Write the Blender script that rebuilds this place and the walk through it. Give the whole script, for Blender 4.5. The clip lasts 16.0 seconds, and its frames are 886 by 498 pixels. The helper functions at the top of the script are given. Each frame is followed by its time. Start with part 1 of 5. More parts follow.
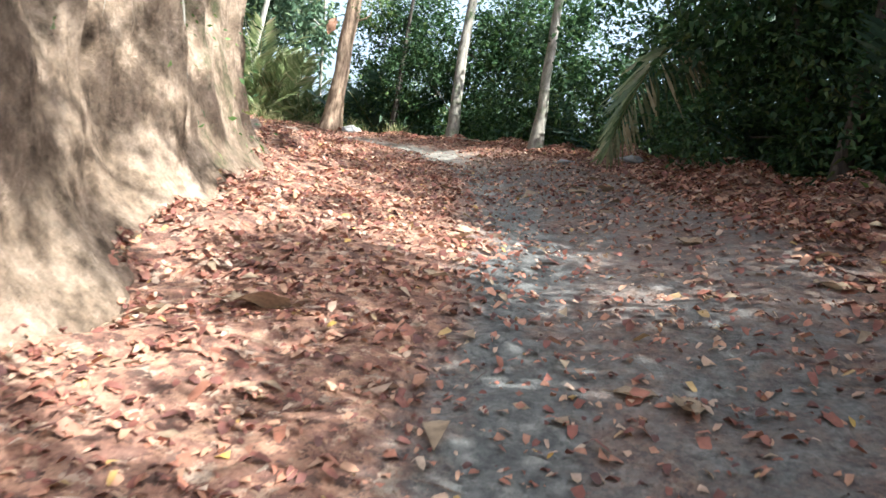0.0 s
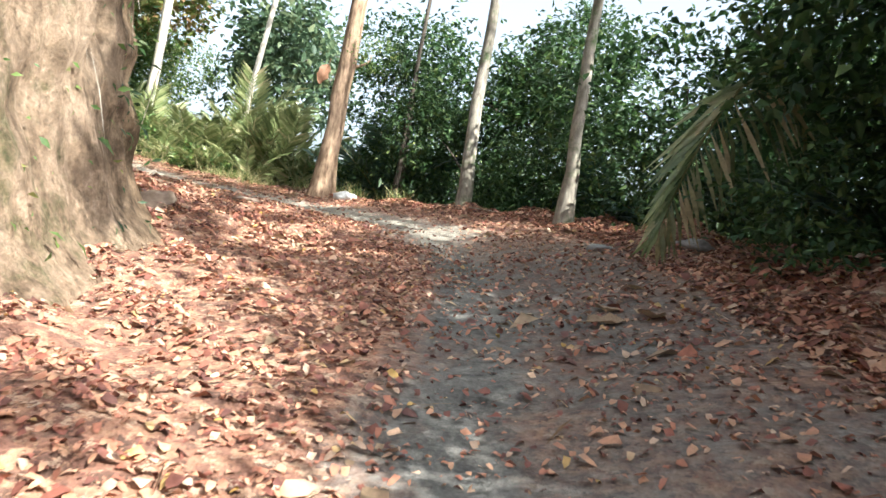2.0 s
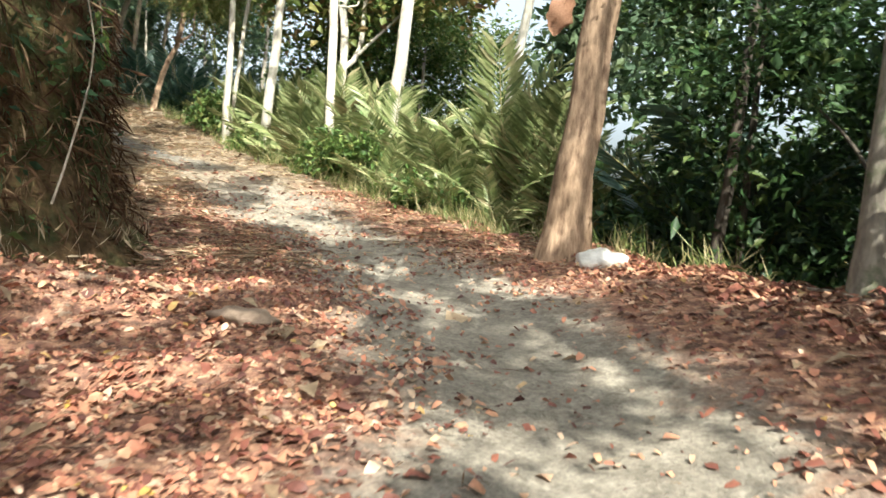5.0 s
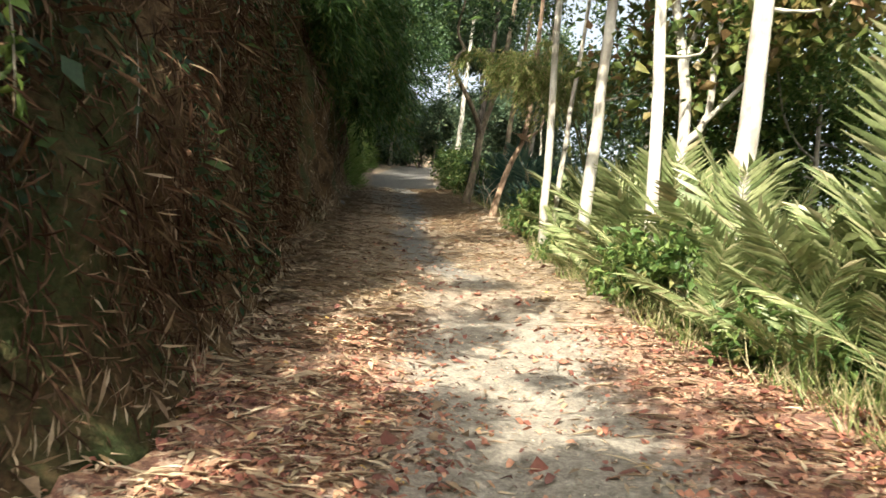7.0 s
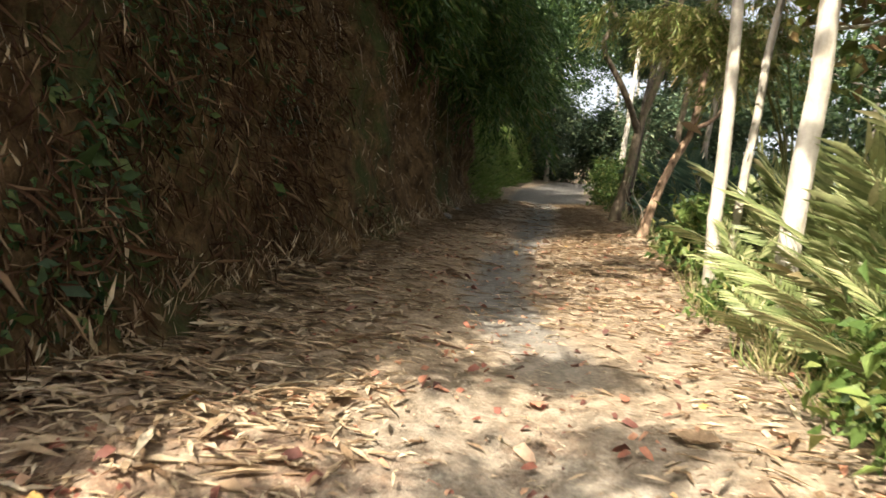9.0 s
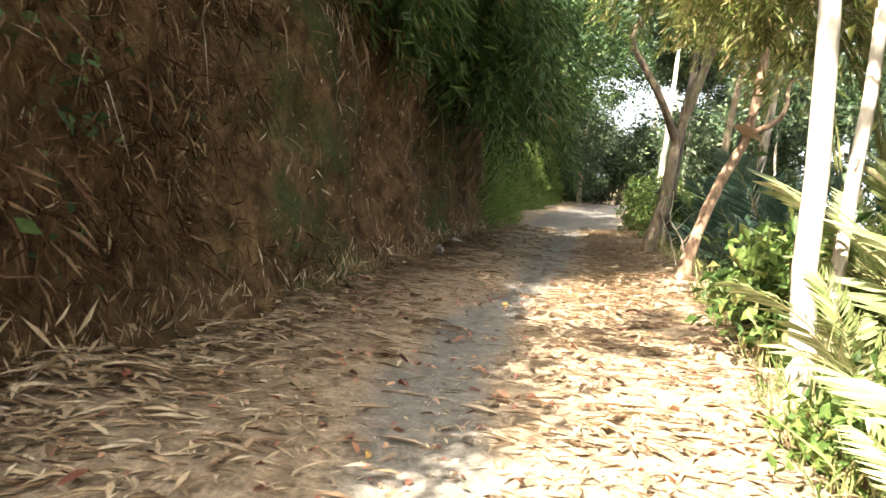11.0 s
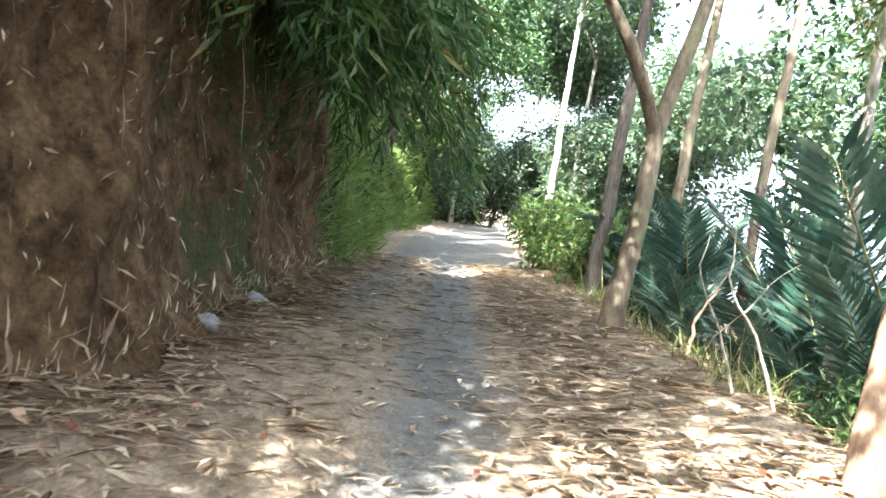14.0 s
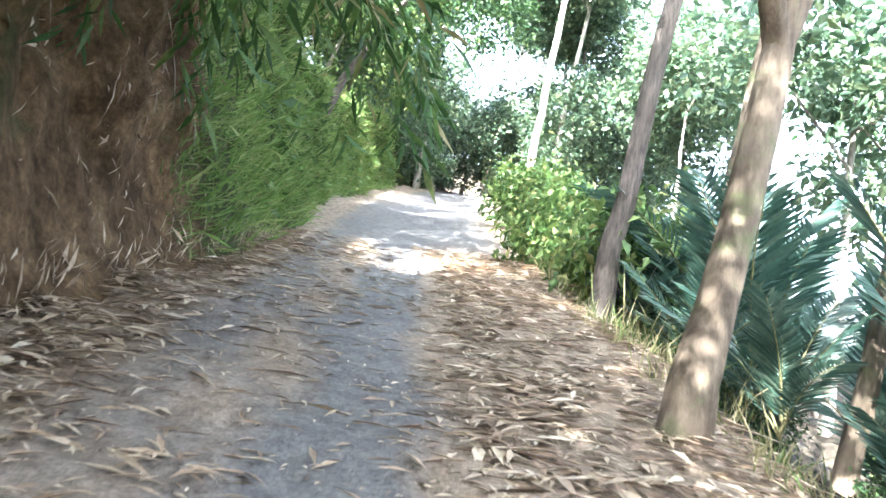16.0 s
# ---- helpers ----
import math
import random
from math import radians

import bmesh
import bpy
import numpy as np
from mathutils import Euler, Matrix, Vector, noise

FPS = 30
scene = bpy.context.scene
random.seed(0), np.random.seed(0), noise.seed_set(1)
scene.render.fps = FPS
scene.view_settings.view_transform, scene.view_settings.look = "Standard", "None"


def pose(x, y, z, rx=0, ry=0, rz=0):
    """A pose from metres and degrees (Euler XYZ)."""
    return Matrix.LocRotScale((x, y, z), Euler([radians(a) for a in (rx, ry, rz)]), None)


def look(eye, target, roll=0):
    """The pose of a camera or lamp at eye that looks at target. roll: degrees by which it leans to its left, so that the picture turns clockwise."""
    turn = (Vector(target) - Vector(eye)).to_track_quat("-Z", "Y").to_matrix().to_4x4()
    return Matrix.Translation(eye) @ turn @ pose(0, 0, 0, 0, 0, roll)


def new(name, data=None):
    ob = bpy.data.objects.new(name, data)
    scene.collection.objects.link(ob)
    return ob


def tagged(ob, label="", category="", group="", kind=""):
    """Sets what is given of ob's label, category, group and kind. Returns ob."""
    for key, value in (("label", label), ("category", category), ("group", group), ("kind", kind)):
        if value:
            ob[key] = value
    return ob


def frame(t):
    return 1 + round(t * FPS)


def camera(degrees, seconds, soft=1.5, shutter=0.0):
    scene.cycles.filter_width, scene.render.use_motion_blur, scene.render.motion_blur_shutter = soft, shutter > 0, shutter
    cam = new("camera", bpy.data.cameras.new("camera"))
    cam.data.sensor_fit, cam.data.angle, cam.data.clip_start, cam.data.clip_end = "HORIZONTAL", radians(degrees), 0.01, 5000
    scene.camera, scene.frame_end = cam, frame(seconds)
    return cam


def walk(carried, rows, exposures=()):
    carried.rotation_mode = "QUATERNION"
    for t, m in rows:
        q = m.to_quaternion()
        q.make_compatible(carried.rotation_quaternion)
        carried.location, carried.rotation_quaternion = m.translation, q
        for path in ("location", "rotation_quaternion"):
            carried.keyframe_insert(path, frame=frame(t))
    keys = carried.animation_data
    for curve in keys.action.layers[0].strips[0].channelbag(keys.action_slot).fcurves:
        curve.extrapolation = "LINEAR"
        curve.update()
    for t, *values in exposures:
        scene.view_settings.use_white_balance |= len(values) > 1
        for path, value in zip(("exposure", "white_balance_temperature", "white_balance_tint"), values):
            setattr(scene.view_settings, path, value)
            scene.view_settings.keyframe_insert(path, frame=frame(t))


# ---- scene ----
cam = camera(62.25, 16.0, soft=1.5, shutter=0.2)
PATH = [
    (0, (0.000, 0.000, 1.200), (-0.005, 1.994, 1.047), 7.1),
    (0.5, (0.181, 0.750, 1.324), (0.195, 2.747, 1.223), 6.8),
    (1, (0.373, 1.476, 1.454), (0.350, 3.476, 1.422), 6.9),
    (1.5, (0.504, 2.270, 1.595), (0.438, 4.269, 1.595), 7.2),
    (2, (0.659, 3.093, 1.749), (0.486, 5.085, 1.723), 7.0),
    (2.5, (0.812, 3.963, 1.921), (0.512, 5.937, 1.809), 6.3),
    (3, (0.862, 4.965, 2.098), (0.442, 6.911, 1.914), 5.8),
    (3.2, (0.883, 5.389, 2.168), (0.397, 7.317, 1.953), 5.6),
    (5.3, (0.474, 10.982, 2.787), (-0.925, 12.408, 2.690), 4.3),
    (5.5, (0.347, 11.348, 2.835), (-1.131, 12.694, 2.765), 4.5),
    (6, (-0.085, 12.257, 2.945), (-1.739, 13.382, 2.977), 4.2),
    (6.5, (-0.709, 13.130, 3.033), (-2.519, 13.973, 3.153), 3.7),
    (7, (-1.559, 13.819, 3.097), (-3.464, 14.428, 3.156), 4.2),
    (7.5, (-2.457, 14.479, 3.167), (-4.389, 14.995, 3.218), 3.5),
    (8, (-3.425, 15.078, 3.251), (-5.382, 15.488, 3.298), 4.5),
    (8.5, (-4.539, 15.542, 3.349), (-6.513, 15.852, 3.425), 4.9),
    (9, (-5.642, 15.895, 3.452), (-7.635, 16.045, 3.524), 6.6),
    (9.2, (-6.055, 16.026, 3.496), (-8.051, 16.110, 3.592), 6.4),
    (11.3, (-8.911, 16.934, 4.014), (-10.907, 16.963, 4.136), 6.1),
    (11.5, (-9.327, 16.972, 4.068), (-11.323, 17.016, 4.184), 5.2),
    (12, (-10.429, 17.071, 4.208), (-12.424, 17.161, 4.324), 3.9),
    (12.5, (-11.510, 17.135, 4.371), (-13.499, 17.296, 4.500), 4.3),
    (13, (-12.617, 17.229, 4.529), (-14.595, 17.480, 4.694), 5.6),
    (13.5, (-13.589, 17.356, 4.696), (-15.553, 17.675, 4.902), 6.6),
    (14, (-14.559, 17.531, 4.869), (-16.507, 17.936, 5.073), 7.6),
    (14.5, (-15.494, 17.753, 5.029), (-17.433, 18.189, 5.252), 7.1),
    (15, (-16.434, 18.000, 5.192), (-18.368, 18.492, 5.314), 9.2),
    (15.5, (-17.330, 18.303, 5.360), (-19.264, 18.809, 5.429), 10.9),
    (16, (-18.248, 18.601, 5.536), (-20.182, 19.098, 5.656), 9.7),
]
walk(cam, [(t, look(eye, target, roll)) for t, eye, target, roll in PATH],
     exposures=[(0, 1.7, 5450, 4), (2, 1.75, 5850, 4), (3, 1.98, 6050, 3), (5.3, 1.35, 6200, 2), (7.5, 1.5, 6600, 6), (8.5, 1.6, 6700, 8), (9, 1.45, 6900, 9), (11.3, 2.72, 6900, 10),
                (12, 2.75, 6400, 9), (12.5, 2.7, 6600, 10), (13, 3.5, 6500, 9), (14, 3.42, 5700, 7), (15, 4.05, 5450, 9), (16, 4.2, 5400, 11)])

# world and sun
SUN_AZ = (0.80, -0.60)      # plan direction towards the sun
SUN_EL = radians(44)
world = bpy.data.worlds.new("sky")
scene.world = world
world.use_nodes = True
wn = world.node_tree.nodes
sky = wn.new("ShaderNodeTexSky")
sky.sky_type = "NISHITA"
sky.sun_disc = False
sky.sun_elevation = SUN_EL
sky.sun_rotation = math.atan2(SUN_AZ[0], SUN_AZ[1])
sky.air_density, sky.dust_density = 0.9, 6.0
wn["Background"].inputs["Strength"].default_value = 0.15
haze = wn.new("ShaderNodeHueSaturation")
haze.inputs["Saturation"].default_value, haze.inputs["Value"].default_value = 0.4, 0.95
world.node_tree.links.new(sky.outputs[0], haze.inputs["Color"])
world.node_tree.links.new(haze.outputs[0], wn["Background"].inputs[0])
sun = new("sun", bpy.data.lights.new("sun", "SUN"))
sun.data.energy, sun.data.angle, sun.data.color = 5.0, radians(0.53), (1.0, 0.93, 0.82)
sun.matrix_world = look((0, 0, 0), (-SUN_AZ[0], -SUN_AZ[1], -math.tan(SUN_EL)))

# ---------------------------------------------------------------- materials


def nodes_of(name):
    m = bpy.data.materials.new(name)
    m.use_nodes = True
    nt = m.node_tree
    return m, nt, nt.nodes, nt.links, nt.nodes["Principled BSDF"]


def ramp(ns, stops, mode="LINEAR"):
    r = ns.new("ShaderNodeValToRGB")
    r.color_ramp.interpolation = mode
    e = r.color_ramp.elements
    while len(e) < len(stops):
        e.new(0.5)
    for k, (p, c) in zip(e, stops):
        k.position, k.color = p, (*c, 1)
    return r


def noise_tex(ns, scale, detail=4, rough=0.6, coord=None, links=None):
    n = ns.new("ShaderNodeTexNoise")
    n.inputs["Scale"].default_value, n.inputs["Detail"].default_value, n.inputs["Roughness"].default_value = scale, detail, rough
    if coord is not None:
        links.new(coord, n.inputs["Vector"])
    return n


def mixc(ns, ls, fac, a, b, kind="MIX"):
    m = ns.new("ShaderNodeMix")
    m.data_type, m.blend_type = "RGBA", kind
    for sock, v in ((m.inputs[0], fac), (m.inputs[6], a), (m.inputs[7], b)):
        if isinstance(v, (int, float)):
            sock.default_value = v
        elif isinstance(v, tuple):
            sock.default_value = (*v, 1)
        else:
            ls.new(v, sock)
    return m.outputs[2]


def add_bump(ns, ls, bsdf, height, strength=0.5, dist=0.02):
    b = ns.new("ShaderNodeBump")
    b.inputs["Strength"].default_value, b.inputs["Distance"].default_value = strength, dist
    ls.new(height, b.inputs["Height"])
    ls.new(b.outputs[0], bsdf.inputs["Normal"])


def leaf_material(name, stops, translucent=0.35, rough=0.5, island=True, gloss=0.35):
    """Leaf: colour varies from leaf to leaf, light shines partly through."""
    m, nt, ns, ls, b = nodes_of(name)
    g = ns.new("ShaderNodeNewGeometry")
    oi = ns.new("ShaderNodeObjectInfo")
    r = ramp(ns, stops)
    ad = ns.new("ShaderNodeMath")
    ad.operation = "MULTIPLY_ADD"
    ls.new(oi.outputs["Random"], ad.inputs[0])
    ad.inputs[1].default_value = 0.25
    ls.new(g.outputs["Random Per Island"], ad.inputs[2])
    fr = ns.new("ShaderNodeMath")
    fr.operation = "FRACT"
    ls.new(ad.outputs[0], fr.inputs[0])
    ls.new(fr.outputs[0], r.inputs[0])
    tc = ns.new("ShaderNodeTexCoord")
    n = noise_tex(ns, 25, 3, 0.6, tc.outputs["Object"], ls)
    vr = ramp(ns, [(0.3, (0.7, 0.7, 0.7)), (0.7, (1.15, 1.15, 1.15))])
    ls.new(n.outputs["Fac"], vr.inputs[0])
    col = mixc(ns, ls, 1.0, r.outputs[0], vr.outputs[0], "MULTIPLY")
    ls.new(col, b.inputs["Base Color"])
    b.inputs["Roughness"].default_value = rough
    b.inputs["Specular IOR Level"].default_value = gloss
    tr = ns.new("ShaderNodeBsdfTranslucent")
    ls.new(col, tr.inputs[0])
    mx = ns.new("ShaderNodeMixShader")
    mx.inputs[0].default_value = translucent
    ls.new(b.outputs[0], mx.inputs[1])
    ls.new(tr.outputs[0], mx.inputs[2])
    ls.new(mx.outputs[0], ns["Material Output"].inputs[0])
    return m


def bark_material(name, dark, light, scale=6.0, moss=None, streak=6.0, blotch=0.0):
    m, nt, ns, ls, b = nodes_of(name)
    tc = ns.new("ShaderNodeTexCoord")
    mp = ns.new("ShaderNodeMapping")
    mp.inputs["Scale"].default_value = (streak, streak, 1.0)
    ls.new(tc.outputs["Object"], mp.inputs[0])
    n = noise_tex(ns, scale, 6, 0.65, mp.outputs[0], ls)
    r = ramp(ns, [(0.3, dark), (0.62, light)])
    ls.new(n.outputs["Fac"], r.inputs[0])
    col = r.outputs[0]
    n2 = noise_tex(ns, 2.2, 5, 0.6, tc.outputs["Object"], ls)
    r2 = ramp(ns, [(0.35, (0.6, 0.58, 0.55)), (0.65, (1.2, 1.2, 1.2))])
    ls.new(n2.outputs["Fac"], r2.inputs[0])
    col = mixc(ns, ls, 0.8, col, r2.outputs[0], "MULTIPLY")
    if moss:
        n3 = noise_tex(ns, 3.5, 5, 0.7, tc.outputs["Object"], ls)
        r3 = ramp(ns, [(0.52, (0, 0, 0)), (0.68, (1, 1, 1))])
        ls.new(n3.outputs["Fac"], r3.inputs[0])
        col = mixc(ns, ls, r3.outputs[0], col, moss)
    ls.new(col, b.inputs["Base Color"])
    b.inputs["Roughness"].default_value = 0.9
    b.inputs["Specular IOR Level"].default_value = 0.2
    add_bump(ns, ls, b, n.outputs["Fac"], 0.7, 0.03)
    return m


def ground_material():
    m, nt, ns, ls, b = nodes_of("trail_ground")
    tc = ns.new("ShaderNodeTexCoord")
    at = ns.new("ShaderNodeAttribute")
    at.attribute_name = "cover"
    sep = ns.new("ShaderNodeSeparateColor")
    ls.new(at.outputs["Color"], sep.inputs[0])
    big = noise_tex(ns, 1.1, 5, 0.6, tc.outputs["Object"], ls)
    fine = noise_tex(ns, 38, 5, 0.7, tc.outputs["Object"], ls)
    mid = noise_tex(ns, 9, 5, 0.65, tc.outputs["Object"], ls)
    # packed grey wheel track
    track = ramp(ns, [(0.25, (0.09, 0.086, 0.08)), (0.5, (0.15, 0.142, 0.13)), (0.75, (0.24, 0.222, 0.2))])
    ls.new(mid.outputs["Fac"], track.inputs[0])
    grit = ramp(ns, [(0.35, (0.65, 0.65, 0.65)), (0.7, (1.3, 1.3, 1.28))])
    ls.new(fine.outputs["Fac"], grit.inputs[0])
    trackc = mixc(ns, ls, 1.0, track.outputs[0], grit.outputs[0], "MULTIPLY")
    # pale dusty earth where the trail is dry
    dusty = ramp(ns, [(0.25, (0.17, 0.145, 0.115)), (0.5, (0.27, 0.235, 0.19)), (0.75, (0.38, 0.335, 0.275))])
    ls.new(mid.outputs["Fac"], dusty.inputs[0])
    dustc = mixc(ns, ls, 1.0, dusty.outputs[0], grit.outputs[0], "MULTIPLY")
    da = ns.new("ShaderNodeAttribute")
    da.attribute_name = "dust"
    trackc = mixc(ns, ls, da.outputs["Fac"], trackc, dustc)
    # broken bits of leaf pressed into the soil
    bits = ns.new("ShaderNodeTexVoronoi")
    bits.inputs["Scale"].default_value = 24
    wobble = mixc(ns, ls, 0.12, tc.outputs["Object"], fine.outputs["Color"])
    ls.new(wobble, bits.inputs["Vector"])
    bit = ns.new("ShaderNodeSeparateColor")
    ls.new(bits.outputs["Color"], bit.inputs[0])
    # reddish rotting litter
    red = ramp(ns, [(0.3, (0.10, 0.058, 0.043)), (0.5, (0.23, 0.14, 0.10)), (0.7, (0.37, 0.25, 0.185))])
    ls.new(mid.outputs["Fac"], red.inputs[0])
    chips = ramp(ns, [(0.0, (0.07, 0.035, 0.026)), (0.3, (0.19, 0.085, 0.06)), (0.6, (0.34, 0.165, 0.105)), (0.85, (0.46, 0.26, 0.16)), (1.0, (0.5, 0.38, 0.28))])
    ls.new(bit.outputs[0], chips.inputs[0])
    redc = mixc(ns, ls, 0.7, red.outputs[0], chips.outputs[0])
    redc = mixc(ns, ls, 1.0, redc, grit.outputs[0], "MULTIPLY")
    # straw and dust
    straw = ramp(ns, [(0.3, (0.13, 0.098, 0.068)), (0.5, (0.26, 0.20, 0.14)), (0.72, (0.42, 0.34, 0.25))])
    ls.new(mid.outputs["Fac"], straw.inputs[0])
    strawc = mixc(ns, ls, 1.0, straw.outputs[0], grit.outputs[0], "MULTIPLY")
    # dark humus off the trail
    humus = ramp(ns, [(0.3, (0.018, 0.014, 0.010)), (0.7, (0.06, 0.048, 0.03))])
    ls.new(mid.outputs["Fac"], humus.inputs[0])

    def edge(sock, lo=0.3, hi=0.75):
        ad = ns.new("ShaderNodeMath")
        ad.operation = "MULTIPLY_ADD"
        ls.new(big.outputs["Fac"], ad.inputs[0])
        ad.inputs[1].default_value = 0.7
        ls.new(sock, ad.inputs[2])
        ad2 = ns.new("ShaderNodeMath")
        ad2.operation = "MULTIPLY_ADD"
        ls.new(mid.outputs["Fac"], ad2.inputs[0])
        ad2.inputs[1].default_value = 0.5
        ls.new(ad.outputs[0], ad2.inputs[2])
        r = ramp(ns, [(lo, (0, 0, 0)), (hi, (1, 1, 1))])
        sb = ns.new("ShaderNodeMath")
        sb.operation = "SUBTRACT"
        ls.new(ad2.outputs[0], sb.inputs[0])
        sb.inputs[1].default_value = 0.6
        ls.new(sb.outputs[0], r.inputs[0])
        return r.outputs[0]

    litter = mixc(ns, ls, edge(sep.outputs[1]), redc, strawc)
    col = mixc(ns, ls, edge(sep.outputs[0]), litter, trackc)
    col = mixc(ns, ls, edge(sep.outputs[2]), col, humus.outputs[0])
    ls.new(col, b.inputs["Base Color"])
    b.inputs["Roughness"].default_value = 0.92
    b.inputs["Specular IOR Level"].default_value = 0.25
    hs = ns.new("ShaderNodeMath")
    hs.operation = "ADD"
    ls.new(fine.outputs["Fac"], hs.inputs[0])
    ls.new(mid.outputs["Fac"], hs.inputs[1])
    add_bump(ns, ls, b, hs.outputs[0], 0.8, 0.02)
    return m


def bank_material():
    m, nt, ns, ls, b = nodes_of("bank_soil")
    tc = ns.new("ShaderNodeTexCoord")
    mp = ns.new("ShaderNodeMapping")
    mp.inputs["Scale"].default_value = (1, 1, 0.7)
    ls.new(tc.outputs["Object"], mp.inputs[0])
    a = noise_tex(ns, 5, 6, 0.7, mp.outputs[0], ls)
    f = noise_tex(ns, 20, 6, 0.75, tc.outputs["Object"], ls)
    # Sunlight and shade are put into the soil: tan where lit, umber beyond.
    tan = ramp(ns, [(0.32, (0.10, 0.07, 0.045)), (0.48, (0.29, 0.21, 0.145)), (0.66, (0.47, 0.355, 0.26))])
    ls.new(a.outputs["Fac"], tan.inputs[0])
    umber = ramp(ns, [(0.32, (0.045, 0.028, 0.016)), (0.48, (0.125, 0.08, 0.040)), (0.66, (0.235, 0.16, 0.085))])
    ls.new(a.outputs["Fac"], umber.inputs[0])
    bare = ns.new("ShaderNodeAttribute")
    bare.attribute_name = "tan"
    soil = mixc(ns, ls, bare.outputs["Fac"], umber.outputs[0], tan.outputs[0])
    wide = noise_tex(ns, 1.1, 4, 0.6, tc.outputs["Object"], ls)
    wr = ramp(ns, [(0.35, (0.62, 0.6, 0.58)), (0.65, (1.2, 1.2, 1.2))])
    ls.new(wide.outputs["Fac"], wr.inputs[0])
    g = ramp(ns, [(0.3, (0.55, 0.55, 0.55)), (0.7, (1.3, 1.27, 1.25))])
    ls.new(f.outputs["Fac"], g.inputs[0])
    col = mixc(ns, ls, 1.0, soil, g.outputs[0], "MULTIPLY")
    col = mixc(ns, ls, 1.0, col, wr.outputs[0], "MULTIPLY")
    at = ns.new("ShaderNodeAttribute")
    at.attribute_name = "moss"
    mo = noise_tex(ns, 1.6, 6, 0.75, tc.outputs["Object"], ls)
    ad = ns.new("ShaderNodeMath")
    ad.operation = "MULTIPLY_ADD"
    ls.new(at.outputs["Fac"], ad.inputs[0])
    ad.inputs[1].default_value = 0.5
    ls.new(mo.outputs["Fac"], ad.inputs[2])
    mr = ramp(ns, [(0.62, (0, 0, 0)), (0.8, (1, 1, 1))])
    ls.new(ad.outputs[0], mr.inputs[0])
    green = ramp(ns, [(0.3, (0.03, 0.04, 0.016)), (0.7, (0.085, 0.10, 0.035))])
    ls.new(f.outputs["Fac"], green.inputs[0])
    col = mixc(ns, ls, mr.outputs[0], col, green.outputs[0])
    ls.new(col, b.inputs["Base Color"])
    b.inputs["Roughness"].default_value = 0.95
    b.inputs["Specular IOR Level"].default_value = 0.15
    hs = ns.new("ShaderNodeMath")
    hs.operation = "ADD"
    ls.new(a.outputs["Fac"], hs.inputs[0])
    ls.new(f.outputs["Fac"], hs.inputs[1])
    add_bump(ns, ls, b, hs.outputs[0], 0.9, 0.05)
    return m


def stone_material(name, dark, light):
    m, nt, ns, ls, b = nodes_of(name)
    tc = ns.new("ShaderNodeTexCoord")
    n = noise_tex(ns, 9, 6, 0.7, tc.outputs["Object"], ls)
    r = ramp(ns, [(0.3, dark), (0.65, light)])
    ls.new(n.outputs["Fac"], r.inputs[0])
    ls.new(r.outputs[0], b.inputs["Base Color"])
    b.inputs["Roughness"].default_value = 0.9
    add_bump(ns, ls, b, n.outputs["Fac"], 0.6, 0.03)
    return m


M_GROUND = ground_material()
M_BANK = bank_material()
M_BARK_RED = bark_material("flaky_brown_bark", (0.09, 0.052, 0.034), (0.40, 0.28, 0.19), 4.0, streak=4.0)
M_BARK_PALE = bark_material("pale_smooth_bark", (0.34, 0.30, 0.24), (0.62, 0.58, 0.50), 3.0, streak=2.0)
M_BARK_GREY = bark_material("grey_bark", (0.15, 0.13, 0.11), (0.38, 0.34, 0.28), 5.0, moss=(0.10, 0.13, 0.06), streak=3.0)
M_BARK_BROWN = bark_material("brown_grey_bark", (0.075, 0.058, 0.042), (0.23, 0.18, 0.125), 5.0, moss=(0.12, 0.13, 0.06), streak=3.0)
M_BARK_DARK = bark_material("dark_bark", (0.035, 0.03, 0.025), (0.12, 0.10, 0.08), 6.0)
M_TWIG = bark_material("bleached_twig", (0.30, 0.26, 0.20), (0.55, 0.50, 0.42), 12.0)
M_STONE_WHITE = stone_material("chalky_stone", (0.5, 0.48, 0.44), (0.82, 0.8, 0.76))
M_STONE_GREY = stone_material("grey_stone", (0.14, 0.14, 0.14), (0.34, 0.33, 0.32))
M_LEAF_DEEP = leaf_material("deep_green_leaf", [(0.0, (0.024, 0.05, 0.02)), (0.5, (0.045, 0.092, 0.032)), (0.85, (0.08, 0.14, 0.042)), (1.0, (0.14, 0.185, 0.06))])
M_LEAF_FRESH = leaf_material("fresh_green_leaf", [(0.0, (0.05, 0.10, 0.026)), (0.5, (0.11, 0.18, 0.045)), (0.85, (0.20, 0.27, 0.075)), (1.0, (0.34, 0.32, 0.12))], 0.4)
# Distance haze is put into this leaf as a paler, greyer green.
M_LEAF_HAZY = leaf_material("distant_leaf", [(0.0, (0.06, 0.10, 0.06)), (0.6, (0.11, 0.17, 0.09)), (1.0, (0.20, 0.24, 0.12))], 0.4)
M_LEAF_TEAK = leaf_material("broad_yellowing_leaf", [(0.0, (0.08, 0.12, 0.03)), (0.5, (0.17, 0.20, 0.05)), (0.8, (0.28, 0.22, 0.08)), (1.0, (0.30, 0.17, 0.09))], 0.4)
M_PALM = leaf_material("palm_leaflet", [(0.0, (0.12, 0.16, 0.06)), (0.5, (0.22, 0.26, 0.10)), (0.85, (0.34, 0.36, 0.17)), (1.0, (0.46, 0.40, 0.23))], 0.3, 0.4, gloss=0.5)
